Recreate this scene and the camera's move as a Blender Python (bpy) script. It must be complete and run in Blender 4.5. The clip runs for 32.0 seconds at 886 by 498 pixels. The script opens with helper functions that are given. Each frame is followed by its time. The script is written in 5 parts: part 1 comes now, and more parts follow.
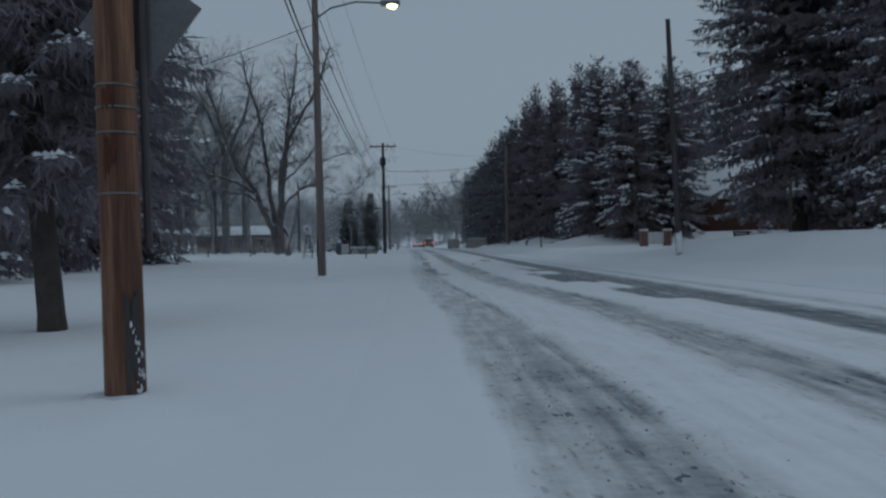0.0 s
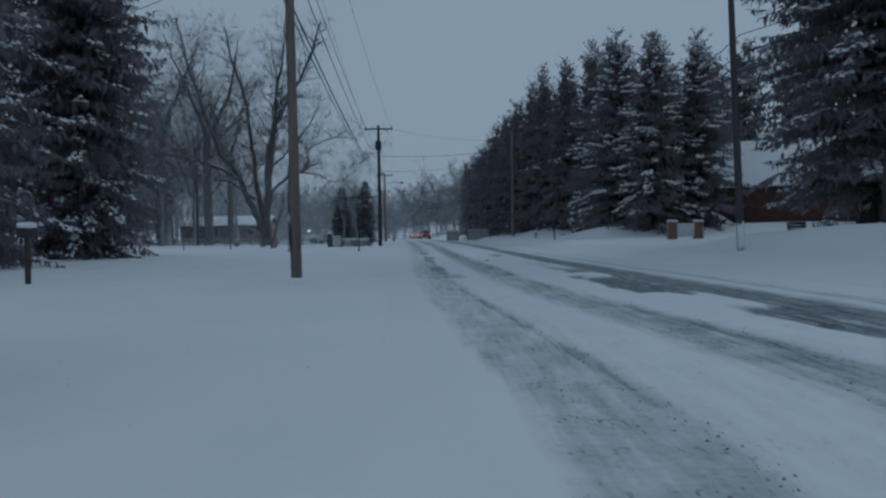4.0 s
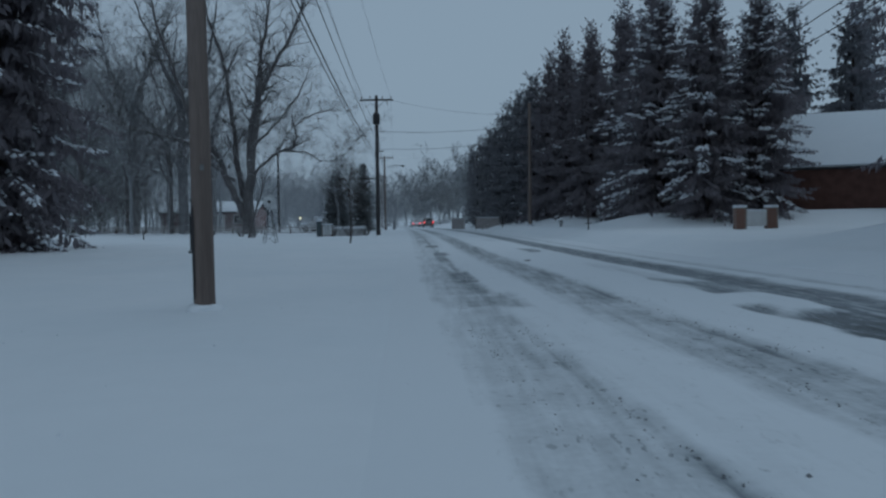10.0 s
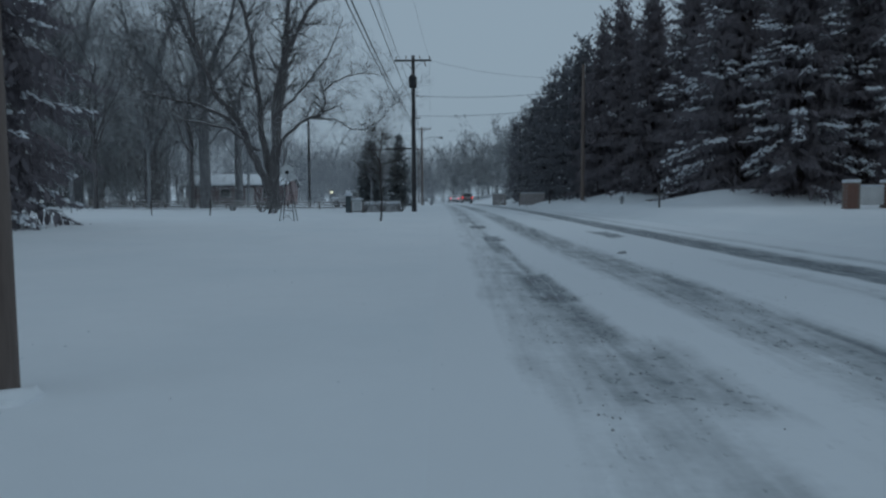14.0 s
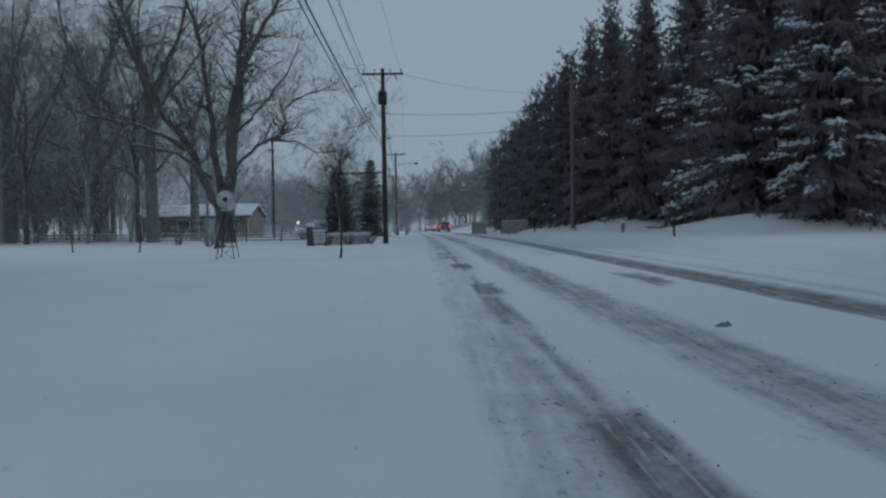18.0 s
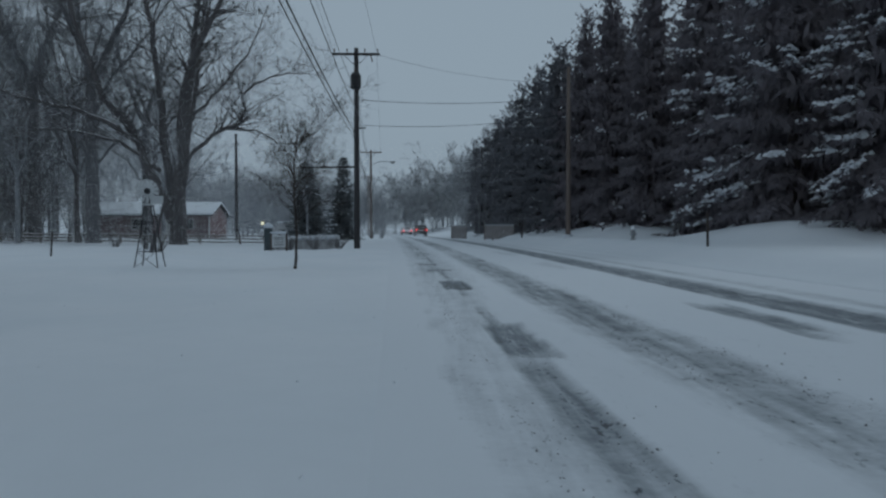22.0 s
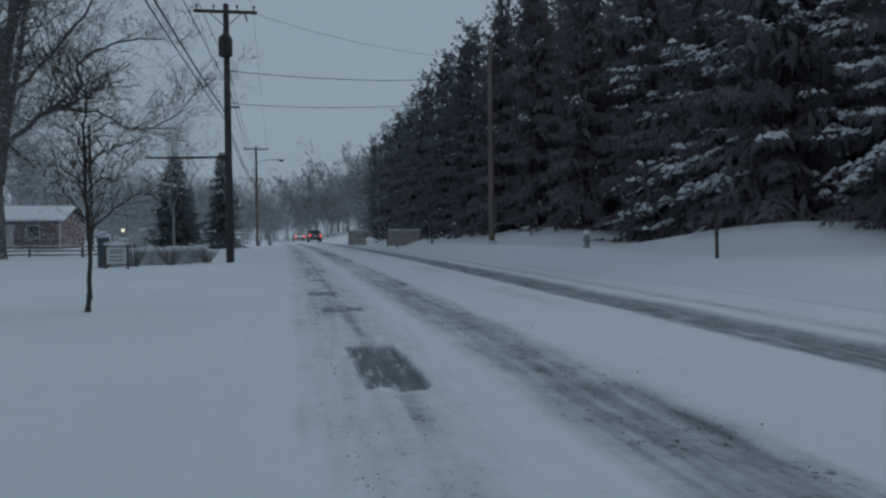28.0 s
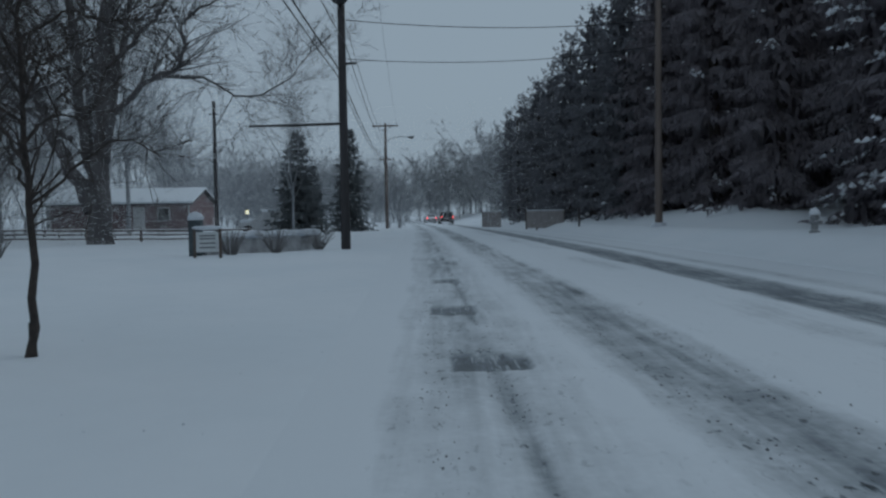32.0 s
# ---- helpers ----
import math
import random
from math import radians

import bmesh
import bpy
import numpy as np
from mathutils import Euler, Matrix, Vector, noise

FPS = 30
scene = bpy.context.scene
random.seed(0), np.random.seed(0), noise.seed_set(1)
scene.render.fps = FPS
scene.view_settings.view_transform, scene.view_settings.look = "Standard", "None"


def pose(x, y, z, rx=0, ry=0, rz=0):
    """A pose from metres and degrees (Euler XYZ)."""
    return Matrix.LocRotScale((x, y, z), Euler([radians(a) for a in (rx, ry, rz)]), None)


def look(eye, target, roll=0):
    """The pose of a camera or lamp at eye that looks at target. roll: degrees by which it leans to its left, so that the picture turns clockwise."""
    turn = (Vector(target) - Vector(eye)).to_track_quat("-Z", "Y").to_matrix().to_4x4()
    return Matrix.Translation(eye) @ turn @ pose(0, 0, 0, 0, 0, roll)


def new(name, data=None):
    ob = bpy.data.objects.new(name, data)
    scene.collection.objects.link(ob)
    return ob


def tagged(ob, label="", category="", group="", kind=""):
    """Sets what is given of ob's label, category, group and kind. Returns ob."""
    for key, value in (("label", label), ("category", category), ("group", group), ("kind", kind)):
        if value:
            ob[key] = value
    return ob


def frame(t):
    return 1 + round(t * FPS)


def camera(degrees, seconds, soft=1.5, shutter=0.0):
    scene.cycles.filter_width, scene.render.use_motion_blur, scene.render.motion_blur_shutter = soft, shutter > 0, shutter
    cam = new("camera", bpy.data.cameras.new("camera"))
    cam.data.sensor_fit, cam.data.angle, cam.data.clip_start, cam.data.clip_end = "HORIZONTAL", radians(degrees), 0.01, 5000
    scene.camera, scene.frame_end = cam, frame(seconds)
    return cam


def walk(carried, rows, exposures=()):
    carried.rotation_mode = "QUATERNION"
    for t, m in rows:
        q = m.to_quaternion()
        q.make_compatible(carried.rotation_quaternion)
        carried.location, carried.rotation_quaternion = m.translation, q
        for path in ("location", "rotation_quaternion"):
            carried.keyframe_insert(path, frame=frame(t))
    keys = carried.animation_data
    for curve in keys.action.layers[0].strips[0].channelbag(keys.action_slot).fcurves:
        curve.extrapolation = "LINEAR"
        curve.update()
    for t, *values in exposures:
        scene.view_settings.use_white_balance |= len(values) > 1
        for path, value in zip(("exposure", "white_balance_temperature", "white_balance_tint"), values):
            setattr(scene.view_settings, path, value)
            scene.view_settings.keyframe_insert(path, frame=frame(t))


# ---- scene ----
cam = camera(60.4, 32.0, soft=2.4, shutter=0.2)
PATH = [
    (0, (2.222, -0.139, 1.016), (2.248, 1.86, 1.001), -1.1),
    (0.5, (2.176, 0.556, 1.005), (2.198, 2.555, 0.974), -1.5),
    (1, (2.121, 1.254, 1.017), (2.136, 3.254, 0.976), -1.1),
    (1.5, (2.083, 1.974, 1.027), (2.093, 3.974, 0.981), -1.6),
    (2, (2.057, 2.696, 1.031), (2.057, 4.696, 0.997), -0.8),
    (2.5, (2.012, 3.427, 1.038), (2.054, 5.427, 1.021), -1.7),
    (3, (1.972, 4.153, 1.039), (1.951, 6.153, 1.023), -0.5),
    (3.5, (1.921, 4.901, 1.039), (1.951, 6.9, 1.005), -1.1),
    (5.5, (1.777, 7.878, 1.033), (1.808, 9.877, 0.993), -0.4),
    (6, (1.741, 8.595, 1.036), (1.748, 10.594, 1.004), 0.1),
    (6.5, (1.655, 9.297, 1.039), (1.725, 11.295, 0.989), -0.4),
    (7, (1.557, 9.994, 1.042), (1.633, 11.992, 1.021), 0.1),
    (7.5, (1.48, 10.696, 1.046), (1.6, 12.692, 0.993), -0.1),
    (8, (1.459, 11.428, 1.052), (1.467, 13.428, 1.008), 0.3),
    (8.5, (1.502, 12.19, 1.054), (1.555, 14.189, 1.012), 0.4),
    (9, (1.539, 12.945, 1.058), (1.569, 14.944, 1.026), 0.4),
    (9.5, (1.533, 13.673, 1.051), (1.607, 15.671, 0.99), -0.1),
    (10, (1.511, 14.395, 1.039), (1.546, 16.393, 0.97), -0.7),
    (10.5, (1.495, 15.113, 1.029), (1.565, 17.11, 0.959), -0.6),
    (11, (1.466, 15.805, 1.019), (1.513, 17.803, 0.948), -1.0),
    (11.5, (1.421, 16.491, 1.03), (1.5, 18.488, 0.95), -0.4),
    (12, (1.369, 17.164, 1.04), (1.41, 19.163, 0.969), -1.3),
    (12.5, (1.329, 17.856, 1.05), (1.281, 19.853, 0.948), -0.4),
    (13, (1.293, 18.558, 1.056), (1.225, 20.552, 0.916), -1.8),
    (13.5, (1.246, 19.262, 1.041), (1.189, 21.257, 0.905), -0.6),
    (15.5, (1.165, 22.254, 1.062), (1.102, 24.25, 0.941), -0.0),
    (16, (1.161, 22.999, 1.074), (1.132, 24.996, 0.966), -0.7),
    (16.5, (1.158, 23.738, 1.079), (1.068, 25.733, 0.964), -0.1),
    (17, (1.153, 24.458, 1.092), (1.141, 26.456, 1.009), -0.8),
    (17.5, (1.136, 25.17, 1.103), (1.081, 27.168, 1.027), -0.1),
    (18, (1.121, 25.872, 1.116), (1.12, 27.871, 1.057), -1.0),
    (18.5, (1.081, 26.579, 1.118), (1.009, 28.578, 1.09), -0.3),
    (19, (1.073, 27.288, 1.116), (1.042, 29.287, 1.069), -0.1),
    (19.5, (1.024, 28.008, 1.109), (0.93, 30.005, 1.056), 0.8),
    (20, (1.018, 28.725, 1.102), (0.986, 30.724, 1.056), 0.4),
    (20.5, (0.969, 29.431, 1.102), (0.884, 31.429, 1.068), 0.2),
    (21, (0.958, 30.123, 1.098), (0.948, 32.122, 1.053), 0.1),
    (21.5, (0.907, 30.815, 1.1), (0.837, 32.813, 1.059), -0.0),
    (22, (0.878, 31.507, 1.122), (0.943, 33.505, 1.072), -0.1),
    (22.5, (0.856, 32.158, 1.126), (0.917, 34.156, 1.073), -0.6),
    (23, (0.82, 32.801, 1.133), (0.891, 34.799, 1.068), -0.7),
    (23.5, (0.809, 33.456, 1.138), (0.869, 35.454, 1.073), -1.1),
    (24, (0.819, 34.093, 1.116), (0.86, 36.092, 1.044), -1.0),
    (24.5, (0.808, 34.759, 1.115), (0.871, 36.756, 1.039), -1.1),
    (26.5, (0.786, 37.611, 1.186), (0.882, 39.609, 1.149), -1.1),
    (27, (0.809, 38.254, 1.197), (0.948, 40.249, 1.163), -0.9),
    (27.5, (0.901, 38.831, 1.215), (1.204, 40.808, 1.165), -1.0),
    (28, (0.979, 39.415, 1.225), (1.317, 41.386, 1.184), -0.7),
    (28.5, (1.09, 40.008, 1.222), (1.518, 41.961, 1.174), -1.2),
    (29, (1.13, 40.671, 1.221), (1.479, 42.64, 1.168), -0.8),
    (29.5, (1.208, 41.412, 1.209), (1.573, 43.378, 1.144), -1.0),
    (30, (1.236, 42.272, 1.227), (1.328, 44.269, 1.148), -1.4),
    (30.5, (1.213, 43.107, 1.233), (1.317, 45.101, 1.13), -1.7),
    (31, (1.175, 43.891, 1.229), (1.179, 45.889, 1.131), -1.4),
    (31.5, (1.122, 44.587, 1.223), (1.202, 46.583, 1.127), -1.3),
    (32, (1.075, 45.287, 1.214), (1.069, 47.286, 1.129), -0.9),
]
EXPOSURES = [(0.0, -0.18, 6200, 7), (3.0, -0.17, 5900, 5), (6.0, -0.1, 5700, 3), (10.0, -0.07, 5750, 3), (13.0, 0.02, 5950, 3),
             (16.0, 0.05, 6100, 3), (19.0, 0.03, 6200, 5), (24.0, 0.0, 6200, 5), (32.0, -0.02, 6150, 5)]
walk(cam, [(t, look(eye, target, roll)) for t, eye, target, roll in PATH],
     exposures=EXPOSURES)

# ---- overcast winter dusk ----
world = bpy.data.worlds.new("world")
scene.world = world
world.use_nodes = True
wn, wl = world.node_tree.nodes, world.node_tree.links
sky = wn.new("ShaderNodeTexSky")
sky.sky_type, sky.sun_disc = "NISHITA", False
sky.sun_elevation, sky.sun_rotation = radians(14), radians(200)
sky.air_density, sky.dust_density, sky.ozone_density = 1.0, 4.0, 1.5
soft = wn.new("ShaderNodeHueSaturation")
soft.inputs["Saturation"].default_value = 0.35
wl.new(sky.outputs[0], soft.inputs["Color"])
cloud = wn.new("ShaderNodeMix")
cloud.data_type = "RGBA"
cloud.inputs["Factor"].default_value = 0.92
cloud.inputs["B"].default_value = (2.9, 3.5, 4.15, 1)
wl.new(soft.outputs[0], cloud.inputs["A"])
wl.new(cloud.outputs["Result"], wn["Background"].inputs["Color"])
wn["Background"].inputs["Strength"].default_value = 0.092
sun = new("sun", bpy.data.lights.new("sun", "SUN"))
sun.data.energy, sun.data.angle, sun.data.color = 0.5, radians(50), (0.9, 0.96, 1.0)
sun.matrix_world = look((60, 14, 46), (0, 0, 0))


# ---- materials ----
def mat(name, colour, rough=0.8, second=None, scale=6.0, fine=60.0, bump=0.15, snow=0.0, metal=0.0, stretch=(1, 1, 1), glow=None, power=0.0, spec=0.3, fleck=0.5, leaf=0.0):
    """Two-scale noise over colour and second, a bump, and snow lying on the upper faces."""
    m = bpy.data.materials.new(name)
    m.use_nodes = True
    n, l = m.node_tree.nodes, m.node_tree.links
    b = n["Principled BSDF"]
    b.inputs["Roughness"].default_value, b.inputs["Metallic"].default_value = rough, metal
    b.inputs["Specular IOR Level"].default_value = spec
    tc, mp = n.new("ShaderNodeTexCoord"), n.new("ShaderNodeMapping")
    mp.inputs["Scale"].default_value = stretch
    l.new(tc.outputs["Object"], mp.inputs["Vector"])
    a, f = n.new("ShaderNodeTexNoise"), n.new("ShaderNodeTexNoise")
    for t, k in ((a, scale), (f, fine)):
        t.inputs["Scale"].default_value, t.inputs["Detail"].default_value = k, 4.0
        l.new(mp.outputs[0], t.inputs["Vector"])
    second = second or tuple(c * 0.6 for c in colour)
    mixes = []
    for t, lo, hi in ((a, 0.35, 0.68), (f, 0.4, 0.75)):
        r = n.new("ShaderNodeMapRange")
        r.inputs["From Min"].default_value, r.inputs["From Max"].default_value = lo, hi
        l.new(t.outputs["Fac"], r.inputs["Value"])
        mixes.append(r)
    mx = n.new("ShaderNodeMix")
    mx.data_type = "RGBA"
    mx.inputs["A"].default_value, mx.inputs["B"].default_value = (*colour, 1), (*second, 1)
    l.new(mixes[0].outputs[0], mx.inputs["Factor"])
    my = n.new("ShaderNodeMix")
    my.data_type = "RGBA"
    my.inputs["B"].default_value = (*[c * 0.72 for c in second], 1)
    half = n.new("ShaderNodeMath")
    half.operation, half.inputs[1].default_value = "MULTIPLY", fleck
    l.new(mixes[1].outputs[0], half.inputs[0])
    l.new(half.outputs[0], my.inputs["Factor"])
    l.new(mx.outputs["Result"], my.inputs["A"])
    out = my.outputs["Result"]
    if snow:
        g, sx = n.new("ShaderNodeNewGeometry"), n.new("ShaderNodeSeparateXYZ")
        l.new(g.outputs["Normal"], sx.inputs[0])
        ad = n.new("ShaderNodeMath")
        ad.operation = "MULTIPLY_ADD"
        ad.inputs[1].default_value = 0.9
        l.new(a.outputs["Fac"], ad.inputs[0])
        l.new(sx.outputs["Z"], ad.inputs[2])
        r = n.new("ShaderNodeMapRange")
        r.inputs["From Min"].default_value, r.inputs["From Max"].default_value = 1.55 - snow, 1.7 - snow
        l.new(ad.outputs[0], r.inputs["Value"])
        ms = n.new("ShaderNodeMix")
        ms.data_type = "RGBA"
        ms.inputs["B"].default_value = (0.8, 0.82, 0.85, 1)
        l.new(r.outputs[0], ms.inputs["Factor"])
        l.new(out, ms.inputs["A"])
        out = ms.outputs["Result"]
    l.new(out, b.inputs["Base Color"])
    if bump:
        bp = n.new("ShaderNodeBump")
        bp.inputs["Strength"].default_value, bp.inputs["Distance"].default_value = bump, 0.02
        l.new(f.outputs["Fac"], bp.inputs["Height"])
        l.new(bp.outputs[0], b.inputs["Normal"])
    if leaf:
        t, k = n.new("ShaderNodeBsdfTranslucent"), n.new("ShaderNodeMixShader")
        k.inputs[0].default_value = leaf
        l.new(out, t.inputs["Color"])
        l.new(b.outputs[0], k.inputs[1])
        l.new(t.outputs[0], k.inputs[2])
        l.new(k.outputs[0], n["Material Output"].inputs["Surface"])
    if glow:
        b.inputs["Emission Color"].default_value = (*glow, 1)
        b.inputs["Emission Strength"].default_value = power
    return m


SNOW = mat("snow", (0.80, 0.83, 0.87), 0.75, (0.76, 0.8, 0.845), 0.3, 3, 0.0, fleck=0.06)
SNOW_LUMP = mat("snow_on_branches", (0.74, 0.775, 0.82), 0.8, (0.58, 0.62, 0.68), 2, 20, 0.1)
NEEDLE = mat("spruce_needles", (0.185, 0.17, 0.19), 0.85, (0.25, 0.235, 0.26), 0.6, 9, 0.0, leaf=0.4, spec=0.1)
# Greyed foliage for far spruces and cedars, with distance haze in the base colour.
NEEDLE_GREY = mat("haze_toned_needles", (0.165, 0.17, 0.19), 0.85, (0.22, 0.225, 0.25), 0.6, 9, 0.0, leaf=0.4, spec=0.1)
CEDAR_LEAF = mat("haze_toned_cedar_leaf", (0.15, 0.165, 0.175), 0.85, (0.2, 0.215, 0.225), 1.5, 14, 0.0, leaf=0.4, spec=0.1)
BARK = mat("grey_brown_bark", (0.14, 0.134, 0.138), 0.9, (0.09, 0.086, 0.09), 3, 30, 0.5, snow=0.42, stretch=(1, 1, 0.25))
# Three paler barks: haze over the farther trees is put into the base colour.
BARK_FAR = mat("haze_toned_bark", (0.3, 0.312, 0.335), 0.9, (0.22, 0.23, 0.247), 3, 30, 0.0, snow=0.45)
BARK_MID = mat("lightly_haze_toned_bark", (0.19, 0.194, 0.206), 0.9, (0.135, 0.138, 0.148), 3, 30, 0.3, snow=0.42)
BARK_HAZE = mat("far_haze_toned_bark", (0.27, 0.28, 0.3), 0.9, (0.2, 0.21, 0.225), 3, 30, 0.0, snow=0.3)
TRUNK = mat("spruce_trunk_bark", (0.08, 0.065, 0.06), 0.95, (0.045, 0.04, 0.037), 4, 30, 0.5)
POLE_BROWN = mat("weathered_brown_pole_wood", (0.24, 0.125, 0.08), 0.85, (0.075, 0.038, 0.028), 5, 34, 0.6, stretch=(2.2, 2.2, 0.1), fleck=0.85)
POLE_GREY = mat("weathered_grey_pole_wood", (0.2, 0.165, 0.15), 0.85, (0.12, 0.095, 0.085), 3, 40, 0.4, stretch=(2.2, 2.2, 0.12))
POLE_DARK = mat("creosoted_dark_pole_wood", (0.07, 0.066, 0.07), 0.8, (0.045, 0.043, 0.045), 3, 40, 0.4, stretch=(2, 2, 0.12))
STEEL = mat("dull_galvanised_steel", (0.2, 0.21, 0.22), 0.5, (0.14, 0.145, 0.15), 8, 60, 0.05, metal=0.6)
DARK_METAL = mat("dark_painted_metal", (0.04, 0.042, 0.046), 0.55, (0.025, 0.026, 0.03), 8, 60, 0.05, snow=0.3)
WIRE = mat("black_cable_sheath", (0.03, 0.03, 0.033), 0.6, (0.02, 0.02, 0.02), 8, 60, 0.0)
PORCELAIN = mat("brown_porcelain", (0.1, 0.06, 0.045), 0.3, (0.07, 0.04, 0.03), 8, 60, 0.0)
LAMP_ON = mat("lit_lamp_lens", (0.9, 0.85, 0.6), 0.3, (0.9, 0.85, 0.6), 8, 60, 0.0, glow=(1.0, 0.86, 0.42), power=5.0)
LANTERN = mat("warm_lantern_glass", (0.9, 0.6, 0.3), 0.3, (0.9, 0.6, 0.3), 8, 60, 0.0, glow=(1.0, 0.6, 0.2), power=1.6)
WHITE_LANTERN = mat("pale_lantern_glass", (0.9, 0.8, 0.6), 0.3, (0.9, 0.8, 0.6), 8, 60, 0.0, glow=(1.0, 0.9, 0.6), power=0.8)
TAIL = mat("lit_tail_lamp", (0.6, 0.02, 0.02), 0.3, (0.5, 0.02, 0.02), 8, 60, 0.0, glow=(1.0, 0.06, 0.05), power=2.5)
BRICK = mat("red_brown_brick", (0.15, 0.078, 0.062), 0.9, (0.1, 0.052, 0.042), 2, 30, 0.2)
BRICK_PALE = mat("brown_brick", (0.25, 0.135, 0.105), 0.9, (0.18, 0.095, 0.075), 2, 30, 0.2)
MORTAR = mat("grey_mortar", (0.3, 0.28, 0.26), 0.95, (0.24, 0.22, 0.2), 5, 50, 0.2)
SIDING = mat("red_brown_siding", (0.21, 0.145, 0.15), 0.85, (0.17, 0.118, 0.122), 2, 30, 0.1)
TRIM_WHITE = mat("white_painted_trim", (0.6, 0.6, 0.6), 0.6, (0.5, 0.5, 0.5), 3, 30, 0.05)
PANEL_PALE = mat("pale_grey_boards", (0.36, 0.34, 0.34), 0.8, (0.28, 0.265, 0.265), 3, 30, 0.1)
FENCE_WOOD = mat("weathered_fence_rail", (0.16, 0.13, 0.115), 0.9, (0.1, 0.08, 0.07), 4, 40, 0.3, snow=0.75)
GLASS = mat("dark_window_glass", (0.02, 0.022, 0.026), 0.08, (0.03, 0.032, 0.036), 2, 10, 0.0, spec=0.6)
SIGN_GREY = mat("bare_aluminium_sign_back", (0.15, 0.155, 0.165), 0.6, (0.12, 0.125, 0.13), 3, 30, 0.05)
SIGN_FACE = mat("pale_sign_face", (0.72, 0.74, 0.75), 0.6, (0.62, 0.64, 0.65), 3, 30, 0.05)
HYDRANT = mat("pale_hydrant_paint", (0.32, 0.33, 0.345), 0.55, (0.2, 0.21, 0.225), 8, 50, 0.1, snow=0.5)
CAR_DARK = mat("dark_car_paint", (0.02, 0.022, 0.027), 0.3, (0.03, 0.032, 0.037), 2, 20, 0.0, snow=0.35, spec=0.5)
CAR_WHITE = mat("white_car_paint", (0.6, 0.61, 0.63), 0.35, (0.5, 0.51, 0.53), 2, 20, 0.0, snow=0.5, spec=0.5)
RUBBER = mat("tyre_rubber", (0.025, 0.025, 0.026), 0.9, (0.04, 0.04, 0.042), 10, 60, 0.2)
RUST = mat("rust_stain", (0.11, 0.04, 0.022), 0.9, (0.07, 0.026, 0.016), 12, 50, 0.3, stretch=(1, 1, 0.3))
CLOD = mat("dirty_slush_lump", (0.3, 0.31, 0.325), 0.9, (0.13, 0.135, 0.145), 3, 30, 0.3)
WALL_STONE = mat("snow_crusted_wall_stone", (0.5, 0.51, 0.53), 0.9, (0.24, 0.24, 0.245), 2.5, 14, 0.4, snow=0.4)
PIER = mat("dark_slate_pier", (0.1, 0.125, 0.135), 0.85, (0.065, 0.08, 0.088), 4, 30, 0.3, snow=0.4)
SHRUB = mat("shrub_stems", (0.24, 0.235, 0.24), 0.9, (0.15, 0.145, 0.145), 5, 30, 0.0, snow=0.5)


